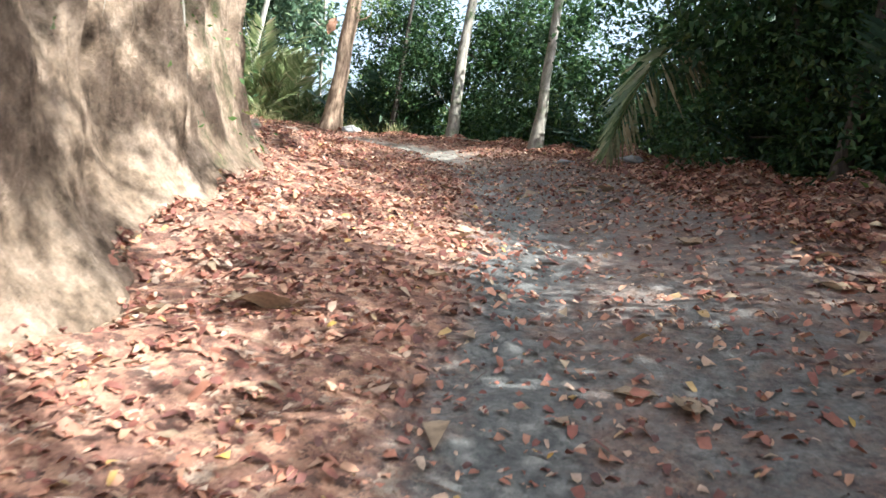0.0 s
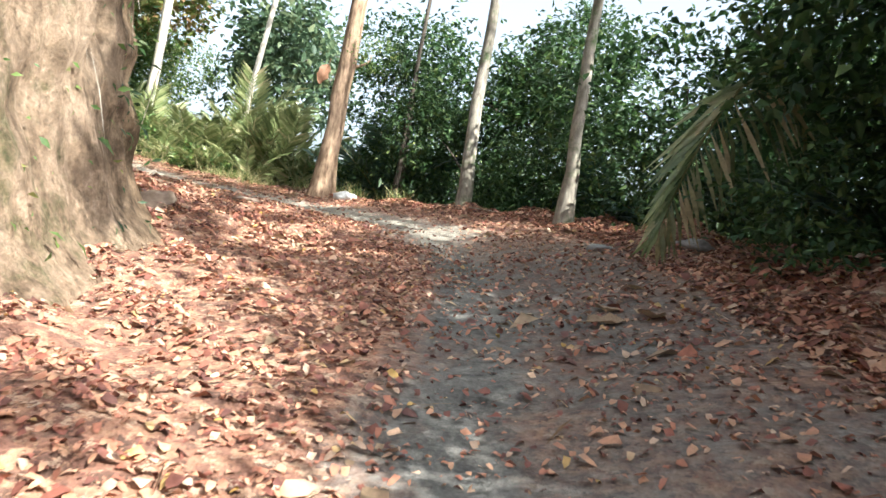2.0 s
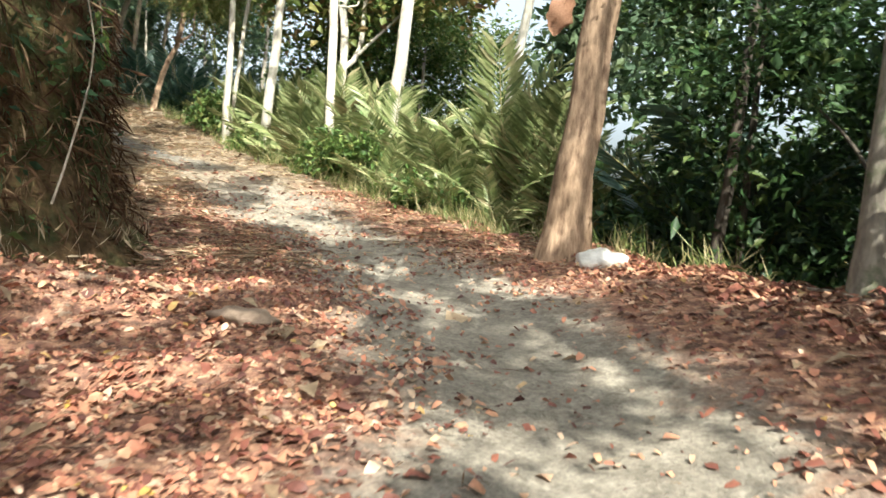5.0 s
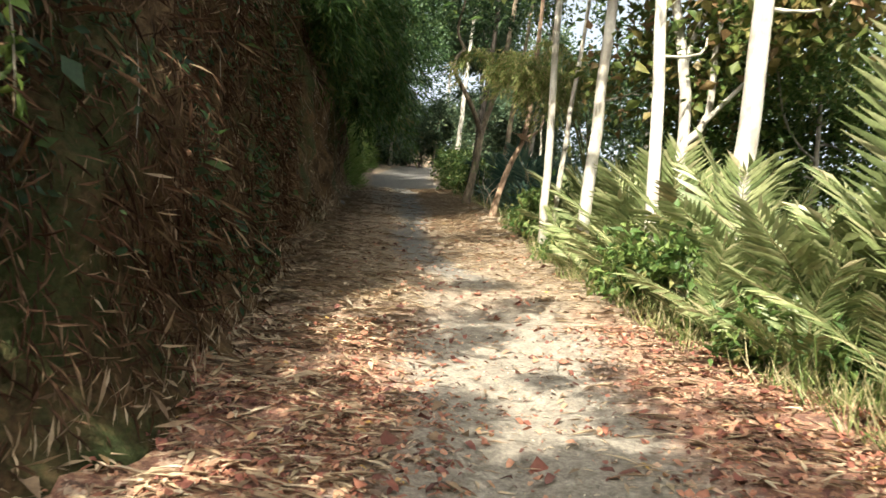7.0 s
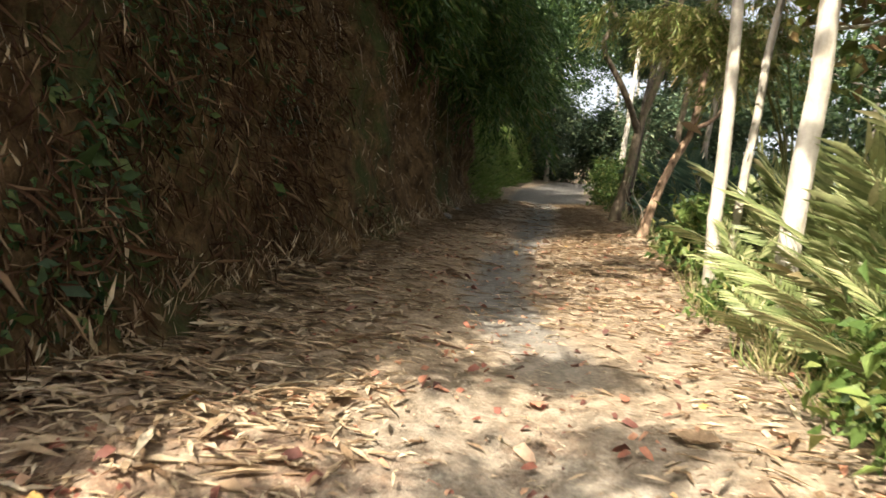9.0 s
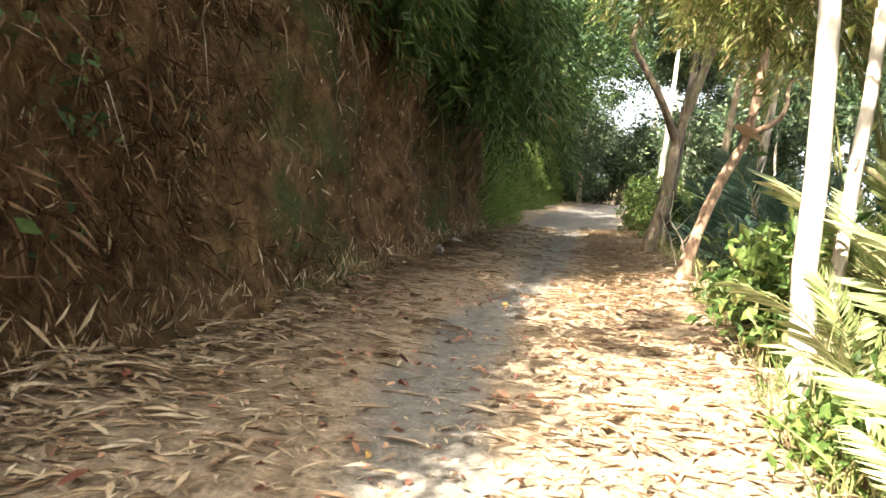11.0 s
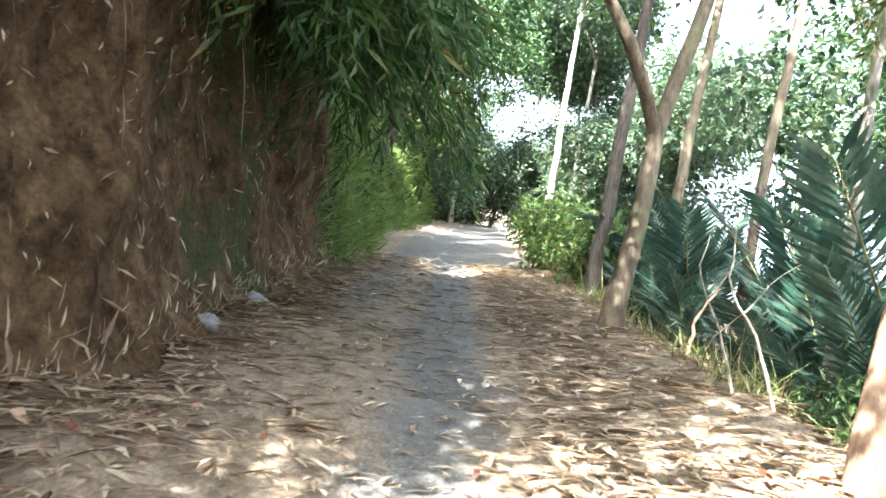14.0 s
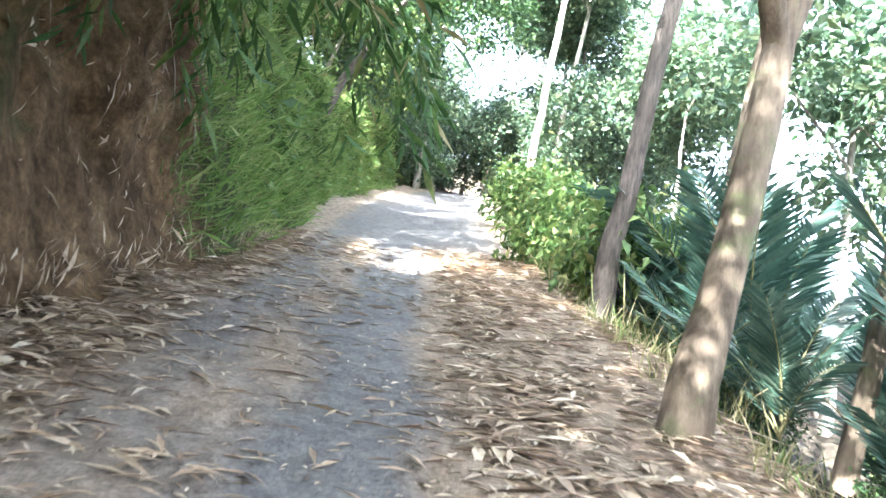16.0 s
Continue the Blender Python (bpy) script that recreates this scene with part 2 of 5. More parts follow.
# Darker copy of the palm leaflet, with shade put into its colour.
M_PALM_SHADED = leaf_material("shaded_palm_leaflet", [(0.0, (0.028, 0.068, 0.048)), (0.6, (0.06, 0.12, 0.08)), (1.0, (0.13, 0.18, 0.12))], 0.3, 0.4, gloss=0.5)
M_PALM_DRY = leaf_material("drying_palm_leaflet", [(0.0, (0.10, 0.12, 0.05)), (0.5, (0.20, 0.19, 0.09)), (1.0, (0.36, 0.28, 0.15))], 0.3)
M_BAMBOO_LEAF = leaf_material("bamboo_leaf", [(0.0, (0.035, 0.08, 0.02)), (0.5, (0.07, 0.145, 0.035)), (0.9, (0.13, 0.20, 0.05)), (1.0, (0.3, 0.25, 0.11))], 0.35)
M_LITTER_RED = leaf_material("fallen_red_leaf", [(0.0, (0.10, 0.043, 0.035)), (0.3, (0.25, 0.09, 0.062)), (0.55, (0.43, 0.185, 0.115)), (0.82, (0.54, 0.31, 0.19)), (0.96, (0.56, 0.40, 0.29)), (1.0, (0.5, 0.31, 0.07))], 0.15, 0.55)
M_LITTER_STRAW = leaf_material("fallen_bamboo_leaf", [(0.0, (0.16, 0.10, 0.06)), (0.35, (0.33, 0.23, 0.14)), (0.75, (0.48, 0.37, 0.24)), (1.0, (0.64, 0.53, 0.37))], 0.15, 0.5)
M_DRY_LEAF = leaf_material("dry_tan_leaf", [(0.0, (0.25, 0.165, 0.10)), (1.0, (0.46, 0.34, 0.22))], 0.2, 0.6)
M_GRASS = leaf_material("grass_blade", [(0.0, (0.10, 0.16, 0.04)), (0.35, (0.20, 0.25, 0.08)), (0.6, (0.36, 0.33, 0.15)), (1.0, (0.52, 0.43, 0.26))], 0.35)
# Grass lightened for the far bank; the light there is in the colour.
M_GRASS_LIT = leaf_material("lit_bank_grass", [(0.0, (0.14, 0.24, 0.05)), (0.5, (0.24, 0.36, 0.09)), (1.0, (0.40, 0.44, 0.17))], 0.45)
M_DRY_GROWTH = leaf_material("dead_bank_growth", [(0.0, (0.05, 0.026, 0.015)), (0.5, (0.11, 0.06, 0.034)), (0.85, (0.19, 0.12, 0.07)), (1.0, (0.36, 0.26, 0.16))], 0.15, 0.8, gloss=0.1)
M_SHEATH = leaf_material("dry_bamboo_sheath", [(0.0, (0.20, 0.13, 0.08)), (0.35, (0.38, 0.28, 0.18)), (0.75, (0.55, 0.44, 0.30)), (1.0, (0.68, 0.58, 0.43))], 0.15, 0.5)
M_HANG = leaf_material("hanging_brown_leaf", [(0.0, (0.34, 0.18, 0.11)), (1.0, (0.40, 0.22, 0.14))], 0.3, 0.6)
# Sunlight on the fern and vine is put into this bright green.
M_FERN_LIT = leaf_material("lit_fern_leaf", [(0.0, (0.12, 0.20, 0.04)), (1.0, (0.22, 0.30, 0.07))], 0.45)

# ---------------------------------------------------------------- trail plan
BEFORE = [(-0.5, -6.0, 0.3), (-0.2, -2.5, 0.85)]
AFTER = [(-22.5, 19.6, 6.25), (-29.4, 21.0, 7.4), (-36.0, 22.4, 8.6), (-48.0, 26.5, 10.9), (-60.0, 31.0, 12.8)]
EYE = 1.2
knots = np.array(BEFORE + [p[1] for p in PATH] + AFTER)
knots[:, 2] -= EYE
run = np.r_[0, np.cumsum(np.hypot(*np.diff(knots[:, :2], axis=0).T))]
S = np.arange(0, run[-1], 0.1)
LINE = np.stack([np.interp(S, run, knots[:, k]) for k in range(3)], 1)
kern = np.hanning(21) / np.hanning(21).sum()
for k in range(3):
    LINE[:, k] = np.convolve(np.pad(LINE[:, k], 10, mode="edge"), kern, "valid")
tang = np.gradient(LINE[:, :2], axis=0)
tang /= np.linalg.norm(tang, axis=1)[:, None]
LEFT = np.stack([-tang[:, 1], tang[:, 0]], 1)


def table(s, *pairs):
    xs, ys = zip(*pairs)
    return np.interp(s, xs, ys)


def foot(s):
    """Distance of the bank's foot to the left of the walked line."""
    return table(s, (0, 2.2), (8.5, 2.2), (10, 2.7), (13, 2.75), (15.6, 3.05), (16.2, 3.3), (17, 4.2), (18.5, 4.6), (20.3, 4.3), (21.5, 3.7), (22.6, 3.1), (23.6, 2.45), (24.4, 2.3), (25.3, 2.3),
                 (28, 2.6), (31, 2.4), (33, 2.2), (37, 2.1), (41, 2.25), (45, 2.15), (48, 1.9), (54, 2.3), (75, 2.6))


def bank_h(s):
    """Height of the cut bank against its full height."""
    return table(s, (0, 1.0), (43, 1.0), (50, 0.62), (80, 0.5))


def verge(s):
    """Distance of the drop to the right of the walked line."""
    return table(s, (0, 2.7), (12, 2.8), (18, 2.4), (20, 1.95), (22, 1.75), (25.5, 1.7), (26.6, 1.4), (28.4, 1.25), (30, 1.35), (32, 1.65), (34, 2.0), (38, 1.85), (42, 1.6), (46, 1.6), (50, 1.8), (60, 2.6), (80, 3.0))


def locate(x, y):
    """Run along the trail and offset to its left, for arrays of places."""
    x, y = np.atleast_1d(np.asarray(x, float)), np.atleast_1d(np.asarray(y, float))
    idx = np.empty(len(x), int)
    for a in range(0, len(x), 4000):
        dx = x[a:a + 4000, None] - LINE[None, ::2, 0]
        dy = y[a:a + 4000, None] - LINE[None, ::2, 1]
        idx[a:a + 4000] = 2 * np.argmin(dx * dx + dy * dy, 1)
    off = np.stack([x, y], 1) - LINE[idx, :2]
    d = (off * LEFT[idx]).sum(1)
    far = np.hypot(off[:, 0], off[:, 1])
    d = np.where(np.abs(d) < far - 0.05, np.sign(d + 1e-9) * far, d)
    return S[idx], d, LINE[idx, 2]


def wave(x, y, f, seed):
    return (np.sin(x * f + seed) * np.cos(y * f * 1.13 - seed * 1.7) + 0.6 * np.sin(x * f * 2.1 - y * f * 1.7 + seed * 3)
            + 0.35 * np.cos(x * f * 4.3 + y * f * 3.9 + seed))


def ground_z(x, y):
    s, d, z = locate(x, y)
    x, y = np.atleast_1d(x), np.atleast_1d(y)
    tilt = table(s, (0, 0.08), (9, 0.12), (12, 0.22), (20, 0.24), (24, 0.12), (28, 0.10), (80, 0.06))
    right = np.clip(-d, 0, None)
    ve = verge(s)
    z = z + tilt * np.minimum(right, ve)
    drop = np.clip(right - ve, 0, None)
    z = z - np.minimum(drop * 0.5, 0.9 + drop * 0.25)
    z = z - np.where(right > 25, 0.05 * (right - 25), 0)
    fo = foot(s)
    left = np.clip(d - fo, 0, None)
    z = z + np.clip((left - 0.5) / 0.6, 0, 1) * 4.6 * bank_h(s) + np.clip(left - 1.1, 0, 40) * 0.16
    amp = 0.018 + 0.06 * np.clip(np.abs(d) - 1.2, 0, 3)
    z = z + amp * wave(x, y, 1.7, 0.4) + 0.35 * amp * wave(x, y, 6.1, 2.0)
    # shallow wheel tracks
    z = z - 0.025 * np.exp(-((d - 0.35) / 0.3) ** 2)
    return z


def gz(x, y):
    return float(ground_z([x], [y])[0])


def on_trail(s, d):
    i = min(int(s / 0.1), len(S) - 1)
    p = LINE[i, :2] + d * LEFT[i]
    return float(p[0]), float(p[1])


# ---------------------------------------------------------------- mesh tools


def raw_mesh(name, verts, faces, material, smooth=True):
    """A mesh from arrays; faces all have the same number of corners."""
    verts, faces = np.asarray(verts, np.float32), np.asarray(faces, np.int32)
    me = bpy.data.meshes.new(name)
    n, c = faces.shape
    me.vertices.add(len(verts))
    me.vertices.foreach_set("co", verts.ravel())
    me.loops.add(n * c)
    me.loops.foreach_set("vertex_index", faces.ravel())
    me.polygons.add(n)
    me.polygons.foreach_set("loop_start", np.arange(0, n * c, c, dtype=np.int32))
    if smooth:
        me.polygons.foreach_set("use_smooth", np.ones(n, bool))
    me.materials.append(material)
    me.update(calc_edges=True)
    me.validate()
    return me


def part(name, me, parent, label=""):
    ob = new(name, me)
    ob.parent = parent
    if label:
        ob["label"] = label
    return ob


def thing(name, x, y, z, label, category, group="", rz=0.0, scale=1.0):
    e = new(name)
    e.matrix_basis = pose(x, y, z, 0, 0, rz) @ Matrix.Diagonal((scale, scale, scale, 1))
    return tagged(e, label, category, group)


def unit(v):
    v = np.asarray(v, float)
    return v / np.maximum(np.linalg.norm(v, axis=-1, keepdims=True), 1e-9)


def leaves(pos, along, up, length, width, fold=0.25, curl=0.2, lite=False, broad=False):
    """Arrays of leaves: each a folded, curled blade of six corners and four triangles."""
    pos, along = np.asarray(pos, float), unit(along)
    side = unit(np.cross(along, up))
    nrm = np.cross(side, along)
    L, W = np.asarray(length)[:, None], np.asarray(width)[:, None]
    c = curl * L
    if broad:
        v = np.stack([pos, pos + along * L * 0.28 + side * W * 0.46 + nrm * W * fold, pos + along * L * 0.28 - side * W * 0.46 + nrm * W * fold,
                      pos + along * L * 0.72 + side * W * 0.4 - nrm * c * 0.45, pos + along * L * 0.72 - side * W * 0.4 - nrm * c * 0.45, pos + along * L - nrm * c], 1).reshape(-1, 3)
        base = np.arange(len(pos))[:, None, None] * 6
        return v, (np.array([[0, 1, 2], [1, 3, 2], [2, 3, 4], [3, 5, 4]])[None] + base).reshape(-1, 3)
    v = np.stack([
        pos,
        pos + along * L * 0.45 + side * W * 0.5 + nrm * (W * fold - c * 0.2),
        pos + along * L * 0.5 - nrm * c * 0.2,
        pos + along * L * 0.45 - side * W * 0.5 + nrm * (W * fold - c * 0.2),
        pos + along * L - nrm * c,
    ], 1).reshape(-1, 3)
    if lite:
        v = np.delete(v.reshape(-1, 5, 3), 2, axis=1).reshape(-1, 3)
        base = np.arange(len(pos))[:, None, None] * 4
        return v, (np.array([[0, 1, 3], [0, 3, 2]])[None] + base).reshape(-1, 3)
    base = np.arange(len(pos))[:, None, None] * 5
    f = (np.array([[0, 1, 2], [0, 2, 3], [1, 4, 2], [2, 4, 3]])[None] + base).reshape(-1, 3)
    return v, f


def join(sets):
    vs, fs, n = [], [], 0
    for v, f in sets:
        vs.append(v)
        fs.append(f + n)
        n += len(v)
    return np.concatenate(vs), np.concatenate(fs)


def tube(pts, radii, sides=9, rough=0.06, seed=0):
    """A tapered limb along points, as quads."""
    pts, radii = np.asarray(pts, float), np.asarray(radii, float)
    k = len(pts)
    t = unit(np.gradient(pts, axis=0))
    ref = np.array([0.31, 0.95, 0.05])
    u = unit(np.cross(t, ref))
    w = np.cross(t, u)
    r2 = np.random.default_rng(seed)
    ang = np.linspace(0, 2 * math.pi, sides, endpoint=False)
    lump = 1 + rough * (r2.normal(size=(k, sides)) * 0.6 + r2.normal(size=(1, sides)))
    ring = (np.cos(ang)[None, :, None] * u[:, None] + np.sin(ang)[None, :, None] * w[:, None]) * (radii[:, None] * lump)[..., None] + pts[:, None]
    v = np.concatenate([ring.reshape(-1, 3), pts[-1:] + t[-1:] * radii[-1]])
    i, j = np.meshgrid(np.arange(k - 1), np.arange(sides), indexing="ij")
    a, b2 = i * sides + j, i * sides + (j + 1) % sides
    f = np.stack([a, b2, b2 + sides, a + sides], -1).reshape(-1, 4)
    top = (k - 1) * sides
    cap = np.array([[top + j, top + (j + 1) % sides, len(v) - 1, len(v) - 1] for j in range(sides)])
    tri = np.concatenate([f[:, [0, 1, 2]], f[:, [0, 2, 3]], cap[:, :3]])
    return v, tri


def bend_line(a, b, k=8, sway=0.1, seed=0):
    """Points from a to b with a soft natural sway."""
    r2 = np.random.default_rng(seed)
    t = np.linspace(0, 1, k)[:, None]
    a, b = np.asarray(a, float), np.asarray(b, float)
    ln = np.linalg.norm(b - a)
    o = r2.normal(size=(2, 3)) * sway * ln * 0.25
    return a + (b - a) * t + np.sin(t * math.pi) * o[0] + np.sin(t * 2 * math.pi) * o[1] * 0.5


# ---------------------------------------------------------------- ground and bank


def build_ground():
    step = 0.3
    xs, ys = np.arange(-72, 26, step), np.arange(-18, 56, step)
    gx, gy = np.meshgrid(xs, ys, indexing="ij")
    x, y = gx.ravel(), gy.ravel()
    z = ground_z(x, y)
    s, d, _ = locate(x, y)
    nx, ny = len(xs), len(ys)
    idx = np.arange(nx * ny).reshape(nx, ny)
    f = np.stack([idx[:-1, :-1], idx[1:, :-1], idx[1:, 1:], idx[:-1, 1:]], -1).reshape(-1, 4)
    v = np.stack([x, y, z], 1)
    border = np.concatenate([idx[:, 0], idx[-1, 1:], idx[-2::-1, -1], idx[0, -2:0:-1]])
    mid = np.array([-23.0, 19.0, 0])
    rings, faces, last = [v], [f], border
    count = len(v)
    for k, dz in ((1.6, -3), (4, -6), (12, -8), (45, -10)):
        bv = v[border]
        w = np.stack([mid[0] + (bv[:, 0] - mid[0]) * k, mid[1] + (bv[:, 1] - mid[1]) * k, np.clip(bv[:, 2], -8, 14) * (1 / k) + dz], 1)
        ids = np.arange(len(w)) + count
        faces.append(np.stack([last, np.roll(last, -1), np.roll(ids, -1), ids], -1))
        rings.append(w)
        count += len(w)
        last = ids
    v, f = np.concatenate(rings), np.concatenate(faces)
    me = raw_mesh("ground", v, f, M_GROUND)
    cover = np.zeros((len(v), 4), np.float32)
    n = len(x)
    wob = 0.25 * wave(x, y, 0.9, 1.1)
    one = np.exp(-((d - 0.3 + 0.35 * wob) / 0.4) ** 2)
    early = np.clip((28 - s) / 6, 0, 1)
    late = np.clip((s - 37) / 6, 0, 1)
    two = np.exp(-((d - 1.15) / 0.4) ** 4) * late * 0.7
    tr = np.maximum(one * (0.5 + 0.4 * early + 0.5 * late), np.exp(-((d + 0.5 + 0.3 * wob) / 1.3) ** 4) * 0.62 * early * np.clip((20 - s) / 3, 0, 1))
    tr = np.maximum(tr, two)
    tr = np.maximum(tr, np.exp(-((d - 0.2 + 0.3 * wob) / 0.95) ** 4) * 0.9 * np.clip((s - 16) / 3, 0, 1) * np.clip((31 - s) / 4, 0, 1))
    tr = np.maximum(tr, np.exp(-((d - 0.2 + 0.3 * wob) / 0.32) ** 4) * np.clip((s - 28) / 3, 0, 1))
    tr = np.maximum(tr, np.exp(-((d + 0.1) / 1.5) ** 6) * np.clip((s - 47) / 4, 0, 1) * 0.8)
    cover[:n, 0] = np.clip(tr, 0, 1)
    cover[:n, 1] = np.clip((s - 24) / 6, 0, 1)
    ve, fo = verge(s), foot(s)
    cover[:n, 2] = np.clip((-d - ve - 0.1) / 0.8, 0, 1)
    cover[n:, 2] = 1
    cover[:n, 2] = np.maximum(cover[:n, 2], np.clip((d - fo - 0.6) / 0.6, 0, 1))
    cover[:, 3] = 1
    at = me.color_attributes.new("cover", "FLOAT_COLOR", "POINT")
    at.data.foreach_set("color", cover.ravel())
    dust = np.zeros(len(v), np.float32)
    dust[:n] = np.clip((s - 15.5) / 4, 0, 1) * np.clip((33 - s) / 5, 0, 1)
    at = me.attributes.new("dust", "FLOAT", "POINT")
    at.data.foreach_set("value", dust)
    tagged(new("ground", me), "earthen woodland trail strewn with fallen leaves", "ground", kind="structure")


def build_bank():
    sv = np.arange(0.0, 78.0, 0.14)
    hv = np.concatenate([np.linspace(-0.3, 4.6, 38), [4.75, 4.85, 4.95, 5.05]])
    back = np.concatenate([np.linspace(0, 0.55, 38), [0.85, 1.3, 2.0, 3.2]])
    si = np.minimum((sv / 0.1).astype(int), len(S) - 1)
    fo = foot(sv)
    v = np.empty((len(sv), len(hv), 3))
    moss = np.empty((len(sv), len(hv)))
    for a in range(len(sv)):
        base, lf, z0 = LINE[si[a], :2], LEFT[si[a]], LINE[si[a], 2]
        for b in range(len(hv)):
            p3 = Vector((sv[a] * 0.55, hv[b] * 0.28, 3.1))
            off = 0.5 * noise.noise(p3) + 0.26 * noise.noise(Vector((sv[a] * 1.9, hv[b] * 0.9, 9))) + 0.13 * noise.noise(Vector((sv[a] * 4.5, hv[b] * 2.5, 1)))
            off *= min(1.0, 0.25 + hv[b] * 0.5)
            skirt = 0.35 * math.exp(-max(hv[b], 0) / 0.22)
            d = fo[a] + back[b] + off - skirt + 0.1
            v[a, b, :2] = base + lf * d
            v[a, b, 2] = z0 + hv[b] * (bank_h(sv[a]) if hv[b] > 0 else 1) * (1 + 0.08 * noise.noise(Vector((sv[a] * 0.4, 5, 2))))
            moss[a, b] = 0.25 * math.sin(sv[a] * 1.1) + 0.2
    moss += np.clip((sv - 44) / 3, 0, 1)[:, None] * 0.7 + np.exp(-((sv - 22) / 3) ** 2)[:, None] * 0.12
    moss += np.clip((hv - 3.8), 0, 1)[None] * 0.5 - np.clip((15 - sv) / 2, 0, 1)[:, None] * 0.22
    na, nb = len(sv), len(hv)
    grid["v"], grid["s"], grid["h"], grid["left"] = v, sv, hv, LEFT[si]
    idx = np.arange(na * nb).reshape(na, nb)
    f = np.stack([idx[:-1, :-1], idx[:-1, 1:], idx[1:, 1:], idx[1:, :-1]], -1).reshape(-1, 4)
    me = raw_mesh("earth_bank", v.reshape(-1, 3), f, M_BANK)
    at = me.attributes.new("moss", "FLOAT", "POINT")
    at.data.foreach_set("value", moss.ravel().astype(np.float32))
    # tan: lighter soil standing for the sunlit stretch, faded out by s 16.8
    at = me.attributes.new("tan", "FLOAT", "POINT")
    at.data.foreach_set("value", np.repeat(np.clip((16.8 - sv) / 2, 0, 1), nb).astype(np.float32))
    tagged(new("wall_earth_bank", me), "steep cut bank of brown soil with moss and roots", "earth bank", kind="structure")


grid = {}
build_ground()
build_bank()

# ---------------------------------------------------------------- foliage


def cloud(n, r2, radii, clumps, spread, size, ratio=0.45, droop=0.3, curl=0.25):
    """Leaves in clumps that fill an uneven ellipsoid round the origin."""
    cen = unit(r2.normal(size=(clumps, 3))) * (r2.uniform(0.35, 1.0, (clumps, 1)) ** 0.6) * np.asarray(radii)
    which = r2.integers(0, clumps, n)
    pos = cen[which] + r2.normal(size=(n, 3)) * spread * r2.uniform(0.5, 1.2, (clumps, 1))[which]
    along = unit(r2.normal(size=(n, 3)) + unit(pos) * 0.5 + np.array([0, 0, -droop]))
    up = unit(r2.normal(size=(n, 3)) * 0.6 + np.array([0, 0, 1.0]))
    ln = size * r2.uniform(0.6, 1.3, n)
    return leaves(pos, along, up, ln, ln * ratio * 1.15, curl=curl, lite=True)


def frond_sets(length, pairs, leaf_len, leaf_w, rise, fall, r2, droop=0.35, ragged=0.1, spread=1.0):
    """One pinnate palm frond growing along +x from the origin: stalk, then leaflets."""
    t = np.linspace(0, 1, 9)
    line = np.stack([length * t * (1 - 0.12 * fall * t), 0.05 * length * np.sin(t * 2) * r2.normal(), length * (rise * t - (rise + fall) * 0.5 * t ** 2)], 1)
    stalk = tube(line, np.linspace(0.018, 0.004, 9) * length / 1.8, 5, 0, 1)
    u = np.repeat(np.linspace(0.2, 1.0, pairs), 2)
    sgn = np.tile([1.0, -1.0], pairs)
    keep = r2.uniform(size=len(u)) > ragged
    u, sgn = u[keep], sgn[keep]
    p = np.stack([np.interp(u, t, line[:, k]) for k in range(3)], 1)
    tg = unit(np.stack([np.interp(u, t, np.gradient(line[:, k])) for k in range(3)], 1))
    side = np.cross([0, 0, 1.0], tg)
    out = unit(side) * sgn[:, None] * (1.0 * spread) + tg * (0.7 + 0.8 * u[:, None]) + np.stack([0 * u, 0 * u, 0.45 - droop * r2.uniform(0.6, 1.4, len(u))], 1)
    ll = leaf_len * (0.55 + 0.75 * np.sin(math.pi * (0.12 + 0.8 * u))) * r2.uniform(0.85, 1.1, len(u))
    upv = unit(np.cross(tg, side * sgn[:, None]) * 0 + np.array([0, 0, 1.0]) + r2.normal(size=(len(u), 3)) * 0.12)
    lf = leaves(p, out, upv, ll, np.full(len(u), leaf_w), 0.2, 0.18)
    return stalk, lf


M_STALK = bark_material("palm_stalk", (0.12, 0.12, 0.05), (0.24, 0.22, 0.10), 5.0)
FRONDS = {}
for key, mat in (("bright", M_PALM), ("dark", M_PALM_SHADED), ("dry", M_PALM_DRY)):
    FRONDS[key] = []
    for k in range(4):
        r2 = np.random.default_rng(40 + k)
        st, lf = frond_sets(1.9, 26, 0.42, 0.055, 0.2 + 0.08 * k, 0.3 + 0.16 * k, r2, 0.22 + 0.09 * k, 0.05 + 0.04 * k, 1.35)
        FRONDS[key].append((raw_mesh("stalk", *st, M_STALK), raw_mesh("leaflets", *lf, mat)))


def palm(x, y, key, count, size, seed, label, lift=0.0, lean=(38, 82)):
    r2 = np.random.default_rng(seed)
    p = thing("palm", x, y, gz(x, y) - 0.05 + lift, label, "palm", "understorey palms", r2.uniform(0, 360))
    for k in range(count):
        st, lf = FRONDS[key][int(r2.integers(0, 4))]
        sc = size * r2.uniform(0.7, 1.15)
        tilt = r2.uniform(*lean) / 0.55
        m = pose(0, 0, 0.1, 0, 0, 360 * k / count * 1.0 + r2.uniform(-25, 25)) @ pose(0, 0, 0, r2.uniform(-25, 25), -tilt * 0.55, 0) @ Matrix.Diagonal((sc, sc, sc, 1))
        fr = part("frond", st, p)
        fr.matrix_basis = m
        part("blade", lf, fr)
    return p


CROWNS = {}


